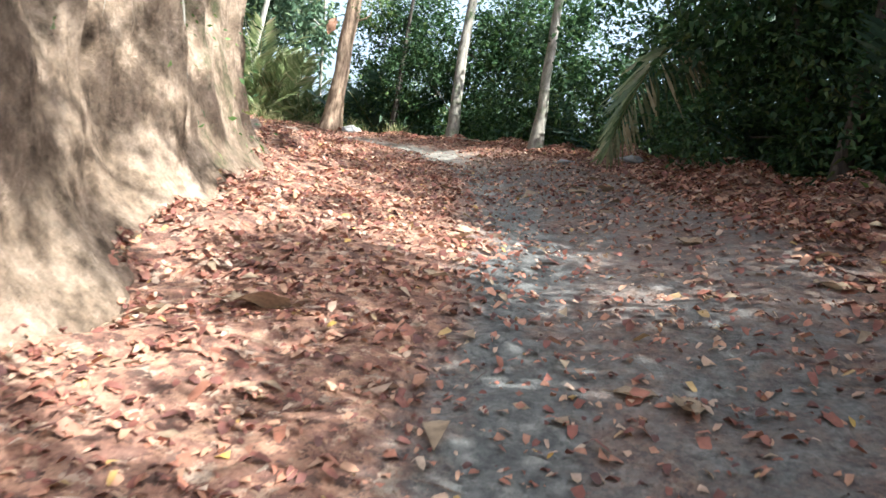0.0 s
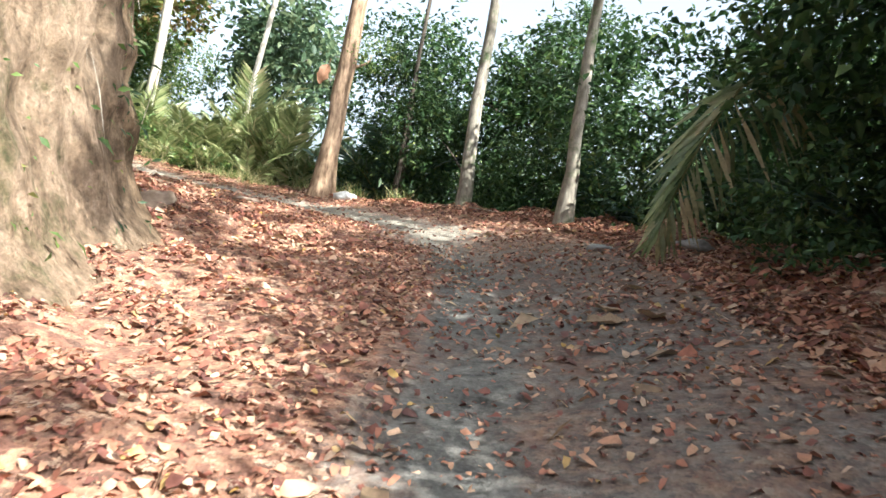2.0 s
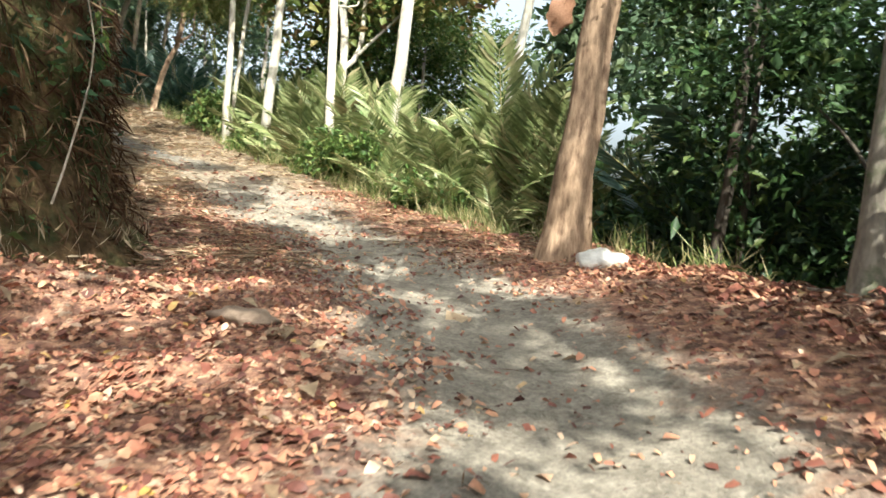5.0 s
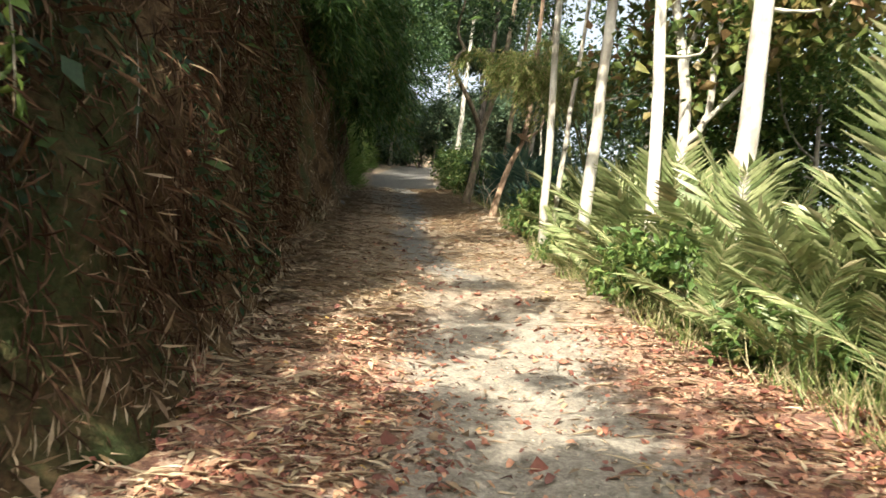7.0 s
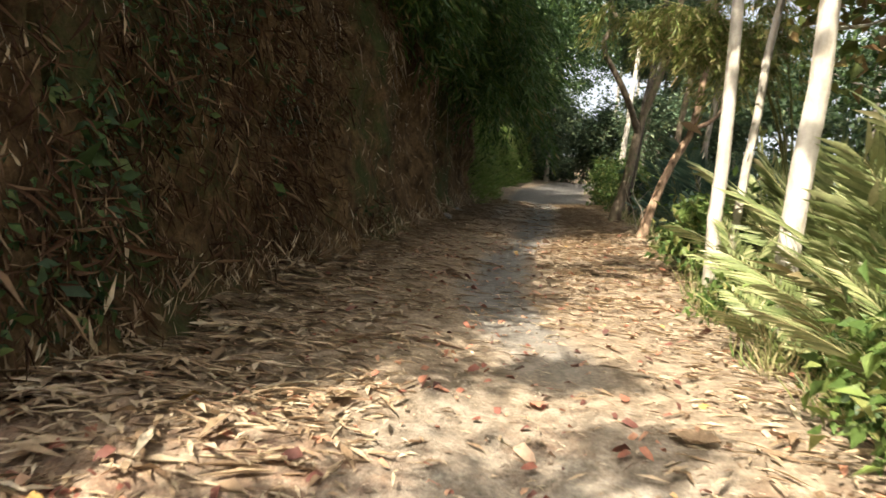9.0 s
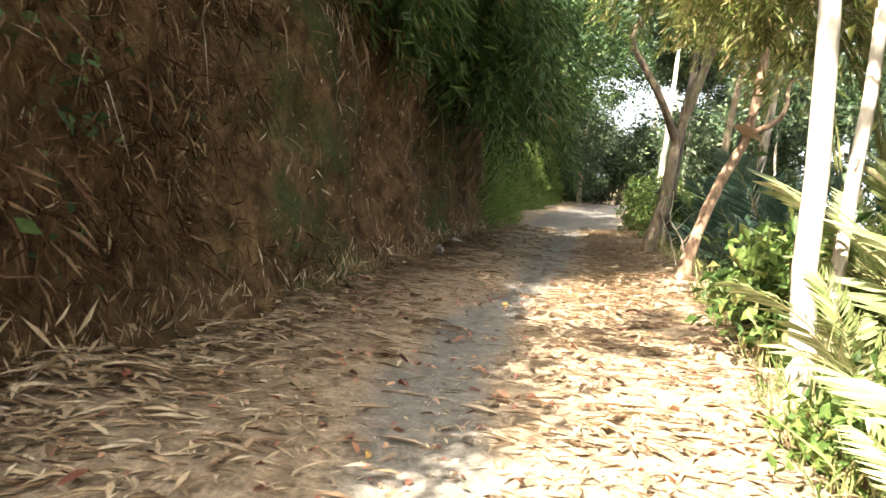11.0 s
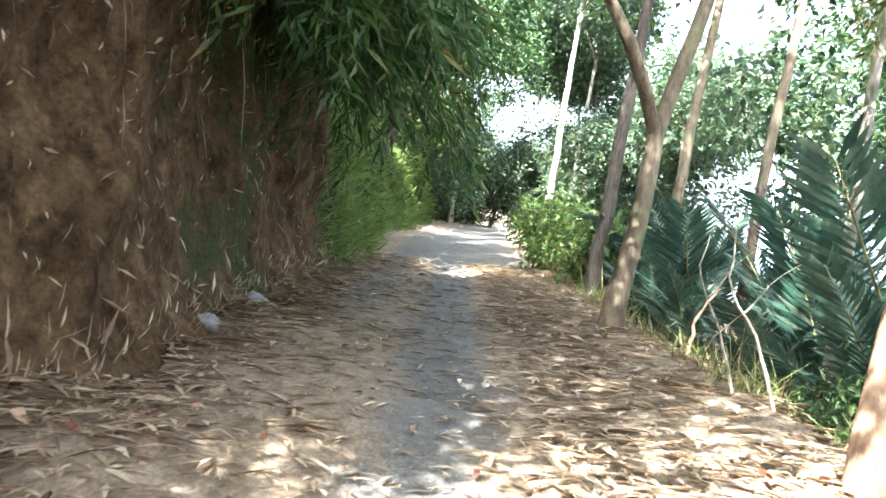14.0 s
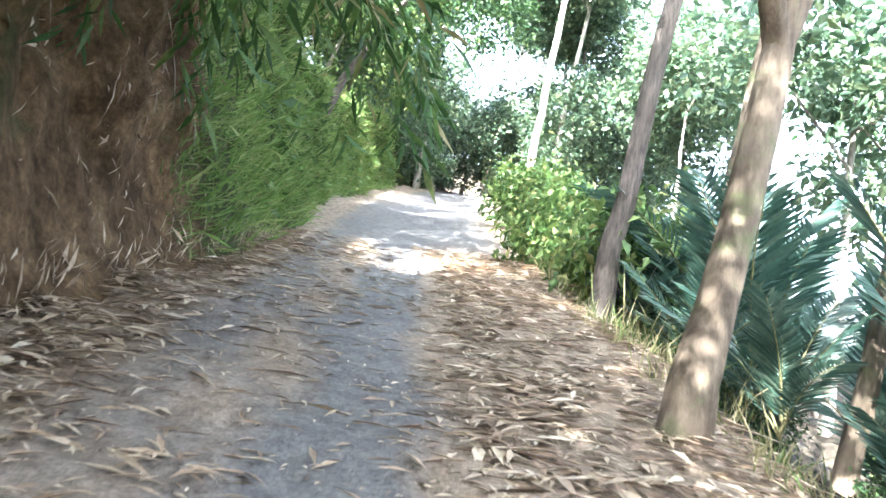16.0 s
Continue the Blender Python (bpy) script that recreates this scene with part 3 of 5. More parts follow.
def crown_mesh(key, k):
    if (key, k) not in CROWNS:
        r2 = np.random.default_rng(100 + k)
        kinds = {
            "deep": (2500, (1.9, 1.9, 1.7), 34, 0.34, 0.17, 0.45, M_LEAF_DEEP),
            "fresh": (2200, (1.9, 1.9, 1.6), 40, 0.34, 0.17, 0.45, M_LEAF_FRESH),
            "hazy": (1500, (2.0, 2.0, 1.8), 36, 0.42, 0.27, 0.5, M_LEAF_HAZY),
            "canopy": (1500, (2.2, 2.2, 1.5), 40, 0.34, 0.17, 0.5, M_LEAF_FRESH),
            "clump": (2400, (2.1, 2.1, 1.1), 12, 0.2, 0.16, 0.5, M_LEAF_FRESH),
            "shade": (1300, (2.0, 2.0, 1.8), 30, 0.3, 0.17, 0.45, M_LEAF_DEEP),
            "thin": (900, (2.0, 2.0, 1.7), 30, 0.36, 0.17, 0.5, M_LEAF_FRESH),
            "teak": (700, (1.7, 1.7, 1.6), 36, 0.42, 0.30, 0.6, M_LEAF_TEAK),
            "bush": (1500, (0.75, 0.75, 0.6), 26, 0.18, 0.13, 0.42, M_LEAF_FRESH),
            "darkbush": (2300, (0.85, 0.85, 0.75), 30, 0.2, 0.115, 0.34, M_LEAF_DEEP),
        }
        n, rad, cl, sp, sz, ra, mat = kinds[key]
        CROWNS[key, k] = raw_mesh("crown", *cloud(n, r2, rad, cl, sp, sz, ra), mat)
    return CROWNS[key, k]


def tree(name, line, r0, r1, bark, label, crowns, limbs=(), flare=1.5, sides=12, seed=0, group="", rough=0.07):
    """A tree with a trunk along world points, limbs, and leafy crown masses (place, scale, kind)."""
    line = np.asarray(line, float)
    base = line[0].copy()
    t = thing(name, *base, label, "tree", group)
    k = 14
    u = np.linspace(0, 1, k) ** 1.3
    seg = np.r_[0, np.cumsum(np.linalg.norm(np.diff(line, axis=0), axis=1))]
    pts = np.stack([np.interp(u * seg[-1], seg, line[:, c]) for c in range(3)], 1) - base
    pts[1:-1, :2] += np.random.default_rng(seed).normal(size=(k - 2, 2)) * r0 * 0.12
    rad = r0 + (r1 - r0) * u + r0 * (flare - 1) * np.exp(-u * seg[-1] / 0.28)
    pts[0, 2] -= 0.25
    part("trunk", raw_mesh("trunk", *tube(pts, rad, sides, rough, seed), bark), t)
    for n, (a, b, ra, rb) in enumerate(limbs):
        q = bend_line(np.subtract(a, base), np.subtract(b, base), 8, 0.3, seed + n)
        part("limb", raw_mesh("limb", *tube(q, np.linspace(ra, rb, 8), 8, 0.05, seed + n), bark), t)
    for n, (place, sc, kind) in enumerate(crowns):
        c = part("crown", crown_mesh(kind, (seed + n) % 3), t)
        c.matrix_basis = pose(*np.subtract(place, base), 0, 0, (seed * 77 + n * 131) % 360) @ Matrix.Diagonal((sc, sc, sc * 0.85, 1))
    return t


def upright(x, y, h, lean=(0.0, 0.0)):
    z = gz(x, y)
    return [(x, y, z), (x + lean[0] * 0.3, y + lean[1] * 0.3, z + h * 0.35), (x + lean[0], y + lean[1], z + h)]


# trees beside the trail
def tall(x, y, r, h, bark, label, kind, lean=(0.2, 0.1), seed=0, crowns=3, top=None, name="tree", size=1.0, flare=1.4, low=None):
    line = upright(x, y, h, lean)
    r2 = np.random.default_rng(seed + 500)
    end = np.array(line[-1])
    ms, limbs = [], []
    for k in range(crowns):
        a = r2.uniform(0, 6.28)
        c = end + np.array([math.cos(a) * 1.5, math.sin(a) * 1.5, r2.uniform(-1.6, 0.6)]) * size
        sc = size * r2.uniform(0.8, 1.2)
        off = float(locate(c[0], c[1])[1][0])
        if name == "forest_tree" and y < 19 and off > -3.2 and off < 2.5 and c[2] - 1.8 * sc < gz(c[0], c[1]) + 2.6:
            i1 = int(locate(c[0], c[1])[0][0] / 0.1)
            c[:2] -= LEFT[min(i1, len(LEFT) - 1)] * (off + 3.2)
        ms.append((tuple(c), sc, kind))
        s0 = np.array(line[1]) + (end - np.array(line[1])) * r2.uniform(0.55, 0.9)
        limbs.append((tuple(s0), tuple(c), r * 0.35, 0.012))
    for c, sc in low or ():
        if name == "forest_tree" and y < 19 and -1.2 - 1.7 * sc < float(locate(c[0], c[1])[1][0]) < 2.5:
            continue
        ms.append((c, sc, kind))
        s0 = np.array(line[0]) + (np.array(line[1]) - np.array(line[0])) * min(0.95, max(0.2, (c[2] - line[0][2]) / (line[1][2] - line[0][2]) - 0.15))
        limbs.append((tuple(s0), c, r * 0.25, 0.008))
    return tree(name, line, r, r * 0.45, bark, label, ms, limbs, flare, seed=seed, group="trailside trees")


tall(-2.83, 16.2, 0.18, 8.5, M_BARK_RED, "leaning brown-barked tree with flaky trunk beside a pale stone", "thin", (0.75, 0.3), 1, 1, flare=1.65, size=0.6, low=[((-2.25, 16.5, 4.95), 0.3)])
tall(-1.55, 16.5, 0.05, 7.0, M_BARK_DARK, "slim dark tree at the trail's outer edge", "thin", (0.4, 0.3), 2, 1, size=0.7)
tall(-0.18, 15.2, 0.11, 8.0, M_BARK_GREY, "straight grey-barked tree at the trail's outer edge", "thin", (0.4, 0.2), 3, 1, size=0.6)
tall(1.36, 12.95, 0.085, 8.0, M_BARK_GREY, "slender grey tree rooted in red leaf litter", "thin", (0.3, 0.1), 4, 1, flare=2.0, size=0.7)
tall(3.75, 7.3, 0.09, 4.6, M_BARK_DARK, "dark slender tree in the shaded undergrowth", "canopy", (0.5, 0.0), 5, 3)
# open canopy added east of the trail, above the view, to dapple it
r8 = np.random.default_rng(31)
for k, (x, y) in enumerate([(7.4, 2.6), (7.2, 8.4)]):
    tall(x, y, 0.09, r8.uniform(8.0, 9.5), M_BARK_DARK, "unseen thin-crowned tree added to dapple the trail", "thin", (r8.normal() * 0.4, r8.normal() * 0.4), 170 + k, 2, size=0.9)
# pale trunks along the sunny verge
tall(-12.6, 19.05, 0.066, 9.0, M_BARK_PALE, "thin white-barked tree in full sun at the verge", "thin", (0.3, -0.1), 6, 2, flare=1.5)
tall(-12.95, 19.35, 0.05, 7.0, M_BARK_PALE, "thin white-barked sapling beside its larger neighbour", "thin", (0.5, 0.5), 61, 2)
tall(-11.4, 19.1, 0.095, 10.0, M_BARK_PALE, "tall white-barked tree behind bright palms", "teak", (0.9, 0.3), 7, 3, low=[((-11.6, 20.3, 6.3), 0.6)])
tall(-9.1, 18.85, 0.085, 9.5, M_BARK_PALE, "white-barked tree with broad yellowing leaves", "teak", (-0.7, 0.1), 8, 4, low=[((-10.2, 20.6, 6.6), 0.75)])
tree("forked_tree", [(-9.95, 19.75, gz(-9.95, 19.75)), (-9.9, 19.7, 4.6), (-9.95, 19.75, 5.8), (-10.5, 19.6, 8.5)], 0.10, 0.05, M_BARK_PALE, "forking pale tree with dry vines and broad leaves",
     [((-10.6, 20.4, 8.0), 0.8, "teak"), ((-9.3, 20.8, 7.4), 0.8, "teak")], [((-9.92, 19.72, 5.0), (-9.2, 20.2, 7.6), 0.06, 0.03), ((-9.9, 19.7, 5.6), (-10.0, 20.6, 8.0), 0.05, 0.02), ((-9.7, 19.9, 5.3), (-8.6, 20.6, 6.6), 0.035, 0.012)], 1.4, seed=9)
tall(-7.75, 18.75, 0.13, 10.5, M_BARK_PALE, "stout white-barked tree above the palms", "teak", (0.9, 0.4), 10, 4, low=[((-8.2, 20.4, 6.6), 0.6)])
tall(-5.66, 18.75, 0.08, 9.0, M_BARK_PALE, "pale grey leaning tree against the bright sky", "thin", (1.3, 0.3), 11, 2)
# bent tree
lz = gz(-17.13, 19.9)
tree("bent_tree", [(-17.13, 19.9, lz), (-17.25, 20.1, lz + 0.6), (-17.36, 20.33, lz + 1.15), (-17.34, 20.65, lz + 1.85), (-17.3, 20.75, lz + 2.6), (-17.2, 20.9, lz + 6.5)], 0.072, 0.04, M_BARK_RED,
     "crooked brown tree bending upright out of the verge", [((-17.0, 21.3, lz + 6.8), 0.8, "thin"), ((-18.0, 22.0, lz + 6.0), 0.7, "thin")],
     [((-17.34, 20.65, lz + 1.9), (-17.9, 21.6, lz + 2.9), 0.04, 0.01)], 1.4, seed=12)
# forked tree
az = gz(-21.4, 20.75)
tree("forked_tree", [(-21.4, 20.75, az), (-21.6, 21.0, az + 1.0), (-21.66, 21.16, az + 2.15), (-21.7, 21.75, az + 4.2), (-21.8, 22.1, az + 7.5)], 0.10, 0.05, M_BARK_BROWN,
     "forked brown-grey tree at the shaded trail edge", [((-21.8, 22.3, az + 8.0), 0.9, "shade"), ((-22.3, 20.6, az + 7.5), 0.8, "shade")],
     [((-21.66, 21.16, az + 2.1), (-21.9, 20.55, az + 4.6), 0.075, 0.05), ((-21.9, 20.55, az + 4.6), (-22.2, 20.5, az + 7.0), 0.05, 0.02)], 1.5, seed=13)
tall(-25.4, 22.25, 0.12, 9.0, M_BARK_DARK, "dark straight tree in the trail's shade", "shade", (-0.2, 0.9), 14, 3)
tall(-24.8, 23.0, 0.10, 9.0, M_BARK_BROWN, "slender grey tree among dark palms", "shade", (-0.3, 1.2), 15, 2)
tall(-22.5, 22.8, 0.08, 9.0, M_BARK_BROWN, "slender grey tree among dark palms", "shade", (-0.2, 1.3), 16, 2)
tall(-19.4, 21.6, 0.055, 7.0, M_BARK_GREY, "thin pale sapling with a wavering stem", "shade", (-0.2, 0.8), 17, 2)
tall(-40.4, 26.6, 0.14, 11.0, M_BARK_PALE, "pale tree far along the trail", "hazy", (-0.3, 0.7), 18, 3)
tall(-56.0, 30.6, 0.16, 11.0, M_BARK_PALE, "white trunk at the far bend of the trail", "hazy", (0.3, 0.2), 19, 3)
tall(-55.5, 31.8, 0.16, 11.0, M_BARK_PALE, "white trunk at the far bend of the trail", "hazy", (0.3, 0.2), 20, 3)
# woods on the falling slope and above the bank
r3 = np.random.default_rng(11)
TREE_DARK = "dark-leaved forest tree on the shaded slope"


def gap(x, y):
    """The open window to the sky beyond the bend."""
    return 22 < math.degrees(math.atan2(-(x - 0.35), y - 11.35)) < 52 and y > 15


for k in range(60):
    s1 = max(0.2, -1 + k * 0.42 + r3.uniform(-0.4, 0.4))
    x, y = on_trail(s1, -verge(s1) - (r3.uniform(0.6, 1.8) if k % 2 else r3.uniform(2.4, 7.0)))
    if gap(x, y) or math.hypot(x + 2, y - 10) < 5 or (s1 > 13 and k % 3 == 0):
        continue
    hh = r3.uniform(2.7, 3.5) if s1 > 13 else r3.uniform(4.0, 5.0) if s1 > 10 else r3.uniform(4.2, 5.3)
    tall(x, y, r3.uniform(0.04, 0.09), hh, M_BARK_DARK, TREE_DARK, "deep", (r3.normal() * 0.3, r3.normal() * 0.3), 30 + k, 2, name="forest_tree", size=0.75,
         low=[((x + r3.normal() * 0.7, y + r3.normal() * 0.7, gz(x, y) + r3.uniform(0.9, 1.9)), r3.uniform(0.5, 0.7))])
for k in range(30):
    s1 = 26 + k * 1.25
    x, y = on_trail(s1, -r3.uniform(6.5, 15))
    if gap(x, y) or (s1 > 35 and k % 4):
        continue
    tall(x, y, r3.uniform(0.07, 0.12), r3.uniform(6, 9) if s1 < 36 else r3.uniform(5, 8), M_BARK_GREY, "sunlit forest tree on the valley side", ("fresh", "hazy", "thin")[k % 3] if s1 < 36 else ("shade", "hazy")[k % 8 // 4], (r3.normal() * 0.5, r3.normal() * 0.5), 80 + k, 3, name="forest_tree",
         low=[((x, y, gz(x, y) + r3.uniform(2, 3.5)), 0.8)] if s1 < 35 else None)
for k in range(9):
    s1 = 45 + k * 2.6
    x, y = on_trail(s1, float(foot(s1)) + r3.uniform(1.2, 5))
    tall(x, y, r3.uniform(0.07, 0.12), r3.uniform(3, 5), M_BARK_GREY, "green tree growing above the cut bank", "fresh", (r3.normal() * 0.4, r3.normal() * 0.4), 120 + k, 3, name="forest_tree")
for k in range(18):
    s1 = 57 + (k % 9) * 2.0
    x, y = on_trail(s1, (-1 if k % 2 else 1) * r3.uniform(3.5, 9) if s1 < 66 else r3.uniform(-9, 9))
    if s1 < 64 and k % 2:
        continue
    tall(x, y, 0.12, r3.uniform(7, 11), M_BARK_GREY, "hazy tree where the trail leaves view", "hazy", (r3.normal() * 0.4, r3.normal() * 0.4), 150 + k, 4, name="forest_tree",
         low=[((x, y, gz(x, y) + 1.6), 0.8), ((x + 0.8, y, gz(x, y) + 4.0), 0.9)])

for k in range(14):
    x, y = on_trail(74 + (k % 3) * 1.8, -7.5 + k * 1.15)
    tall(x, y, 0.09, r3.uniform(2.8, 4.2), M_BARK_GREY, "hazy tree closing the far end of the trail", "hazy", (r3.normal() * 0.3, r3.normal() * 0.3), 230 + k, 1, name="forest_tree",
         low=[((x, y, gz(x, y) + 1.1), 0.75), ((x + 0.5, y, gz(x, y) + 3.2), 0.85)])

# trees added on the bank's top, mostly out of view, to shade the trail
for k, (s1, d1, h1, reach, kind, n1) in enumerate([(16.6, 5.2, 3.9, 3.9, "clump", 3), (19.0, 5.8, 3.6, 2.6, "clump", 2), (33.2, 4.2, 4.8, 1.0, "canopy", 3), (35.2, 3.8, 3.4, 2.2, "deep", 3), (36.6, 4.0, 2.6, 0.9, "deep", 3), (38.4, 3.8, 2.6, 1.2, "deep", 3), (40.4, 3.8, 2.6, 0.9, "deep", 3), (44.0, 4.2, 4.0, 1.0, "canopy", 3)]):
    x, y = on_trail(s1, d1)
    i = int(s1 / 0.1)
    tall(x, y, 0.11, h1, M_BARK_DARK, "leafy tree added on the bank's top to shade the trail", kind, (-LEFT[i][0] * reach, -LEFT[i][1] * reach), 190 + k, n1, name="forest_tree", size=0.9)

# tall trees added above the view, crowns set sunward to shade and dapple the trail
for n, (bx, by, top, places, kind) in enumerate([
        (5.2, -2.6, (3.2, -1.2, 8.0), [(1.9, -0.6, 8.0, 0.8), (3.4, -2.4, 8.6, 0.9), (2.6, 1.8, 8.6, 0.65), (4.4, 0.4, 8.0, 0.85)], "clump"),
        (5.6, 4.6, (4.0, 4.6, 8.6), [(3.6, 4.6, 9.5, 0.8), (4.6, 5.8, 9.0, 0.8)], "clump"),
        (6.0, 9.6, (3.8, 10.2, 8.0), [(2.9, 10.6, 8.2, 0.7), (4.4, 9.4, 8.6, 0.75), (1.7, 11.2, 8.4, 0.8), (0.4, 11.4, 8.8, 0.7), (3.2, 8.6, 8.0, 0.8)], "clump"),
        (-5.0, 8.6, (-2.2, 9.4, 7.8), [(1.0, 9.2, 7.6, 0.8), (-0.4, 10.4, 7.2, 0.75), (-0.7, 12.0, 8.2, 0.7)], "clump"),
        (-7.2, 11.4, (-7.6, 12.4, 11.4), [(-7.3, 13.0, 12.3, 0.6)], "clump"),
        (-13.5, 12.6, (-15.0, 15.0, 15.2), [(-15.8, 16.1, 16.4, 1.2), (-15.2, 17.6, 15.5, 1.1), (-17.4, 17.0, 15.0, 1.1)], "deep"),
        (-20.0, 14.2, (-20.6, 16.8, 14.2), [(-19.6, 17.4, 15.5, 1.1), (-21.8, 18.2, 15.0, 1.1)], "deep"),
        (-30.0, 17.2, (-30.4, 19.0, 12.4), [(-28.0, 19.5, 13.2, 1.2), (-31.0, 20.0, 13.0, 1.2)], "deep"),
        (-36.0, 19.4, (-36.0, 21.4, 13.0), [(-34.5, 21.0, 13.5, 1.2), (-37.5, 22.5, 14.0, 1.2), (-40.0, 23.6, 14.6, 1.2)], "deep")]):
    bz = gz(bx, by)
    line = [(bx, by, bz), (bx + (top[0] - bx) * 0.25, by + (top[1] - by) * 0.25, bz + (top[2] - bz) * 0.45), top]
    tree("shade_tree", line, 0.13, 0.06, M_BARK_DARK, "tall dark-barked tree spreading leafy limbs above the trail", [((x, y, z), sc, kind) for x, y, z, sc in places],
         [(line[2], (x, y, z), 0.05, 0.015) for x, y, z, sc in places], seed=260 + n * 3, group="trees over the trail")

# palms and bushes
r4 = np.random.default_rng(21)
for k in range(34):
    s1 = 24.8 + k * 0.36 + r4.uniform(-0.15, 0.15)
    x, y = on_trail(s1, -verge(s1) - (r4.uniform(0.75, 1.3) if k % 2 else r4.uniform(1.5, 3.0)))
    near = 0.55 if s1 > 33.2 else 0.88
    palm(x, y, "bright" if r4.uniform() > 0.25 else "dry", int(r4.integers(6, 10)), near * (r4.uniform(0.7, 1.0) if k % 2 else r4.uniform(1.1, 1.45)), 300 + k, "sunlit feathery palm with arching fronds on the verge")
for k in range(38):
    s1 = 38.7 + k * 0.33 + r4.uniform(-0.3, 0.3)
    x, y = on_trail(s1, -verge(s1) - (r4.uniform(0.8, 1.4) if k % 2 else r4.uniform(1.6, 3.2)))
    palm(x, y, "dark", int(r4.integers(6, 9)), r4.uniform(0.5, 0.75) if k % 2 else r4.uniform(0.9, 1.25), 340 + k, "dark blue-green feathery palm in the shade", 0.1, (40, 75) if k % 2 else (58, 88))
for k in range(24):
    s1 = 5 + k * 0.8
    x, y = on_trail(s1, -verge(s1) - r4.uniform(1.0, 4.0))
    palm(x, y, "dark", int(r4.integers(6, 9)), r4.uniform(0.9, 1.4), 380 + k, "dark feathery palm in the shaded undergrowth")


def bush(x, y, key, sc, seed, label, h=0.45, z=None):
    b = thing("bush", x, y, (gz(x, y) if z is None else z) - 0.05, label, "bush", "undergrowth", seed * 47 % 360)
    c = part("foliage", crown_mesh(key, seed % 3), b)
    c.matrix_basis = pose(0, 0, h * sc) @ Matrix.Diagonal((sc, sc, sc, 1))
    r2 = np.random.default_rng(seed)
    for k in range(3):
        e = r2.normal(size=3) * 0.25 * sc
        q = bend_line((0, 0, -0.1), (e[0], e[1], h * sc + 0.2 * sc), 6, 0.2, seed + k)
        part("stem", raw_mesh("stem", *tube(q, np.linspace(0.014, 0.005, 6), 5, 0.05, seed), M_TWIG), b)
    return b


for k in range(46):
    s1 = 25 + k * 0.5
    x, y = on_trail(s1, -verge(s1) - r4.uniform(0.15, 2.4))
    if s1 > 36 and k % 2:
        continue
    bush(x, y, "bush" if s1 < 36 else "darkbush", r4.uniform(0.5, 1.0) if s1 < 36 else r4.uniform(0.45, 0.65), k, "leafy green bush at the trail edge")
for k in range(60):
    s1 = r4.uniform(4, 25)
    x, y = on_trail(s1, -verge(s1) - r4.uniform(0.5, 4.0) - 0.9 * min(max((s1 - 16) / 3, 0), 1))
    bush(x, y, "darkbush", r4.uniform(0.8, 1.5), 50 + k, "dense dark-leaved shrub in the shade", 0.6)

for k in range(16):
    s1 = 26 + k * 0.45
    x, y = on_trail(s1, float(foot(s1)) + r4.uniform(0.9, 2.2))
    bush(x, y, "darkbush", r4.uniform(1.1, 1.9), 120 + k, "dark leafy shrub on the bank's top", 0.6)

for k in range(26):
    s1 = 26.2 + k * 0.39
    x, y = on_trail(s1, -verge(s1) - r4.uniform(0.25, 1.6))
    bush(x, y, "bush", r4.uniform(0.5, 0.9), 160 + k, "sunlit leafy bush on the trail's verge", 0.5)
for k in range(26):
    s1 = 24.6 + k * 0.42
    x, y = on_trail(s1, -verge(s1) - r4.uniform(0.75, 1.6))
    palm(x, y, "bright", int(r4.integers(9, 13)), (0.55 if s1 > 33.2 else 0.85) * r4.uniform(0.85, 1.35), 420 + k, "sunlit feathery palm with upright fronds on the verge", 0.15, (58, 88))

for k in range(13):
    s1 = 25.2 + k * 0.66 + r4.uniform(-0.2, 0.2)
    x, y = on_trail(s1, -verge(s1) - r4.uniform(0.2, 0.5))
    palm(x, y, "bright", int(r4.integers(5, 8)), r4.uniform(0.42, 0.66), 460 + k, "small sunlit palm at the very edge of the trail", 0.0, (35, 80))
for k, (x, y, h1) in enumerate([(-10.2, 22.2, 4.6), (-11.8, 22.4, 4.6), (-13.4, 22.8, 5.0), (-10.8, 24.4, 6.0)]):
    z0 = gz(x, y)
    tall(x, y, 0.06, h1, M_BARK_GREY, "young sunlit tree filling the gap behind pale trunks", "teak" if k == 2 else "fresh", (0.3, -0.2), 700 + k * 3, 3, size=0.75, low=[((x + 0.5, y - 0.2, z0 + h1 * 0.5), 0.55), ((x - 0.6, y + 0.3, z0 + h1 * 0.7), 0.6)])

for k in range(15):
    s1 = 23.6 + k * 0.62
    x, y = on_trail(s1, -verge(s1) - r4.uniform(2.2, 3.8))
    bush(x, y, "fresh" if k % 3 else "teak", r4.uniform(0.6, 0.85), 300 + k, "tall leafy shrub in sun behind the palms", 1.5 if s1 > 27 else 1.0)

for k in range(26):
    s1 = 47 + k * 0.5
    x, y = on_trail(s1, -verge(s1) - r4.uniform(0.3, 2.0))
    bush(x, y, "bush", r4.uniform(0.8, 1.4), 220 + k, "light green bush along the far trail", 0.6)

# fallen leaves
def scatter(n, s_lo, s_hi, d_of, seed):
    r2 = np.random.default_rng(seed)
    s1 = r2.uniform(s_lo, s_hi, n)
    d1 = d_of(s1, r2)
    i = np.minimum((s1 / 0.1).astype(int), len(S) - 1)
    p = LINE[i, :2] + d1[:, None] * LEFT[i]
    return p[:, 0], p[:, 1], r2


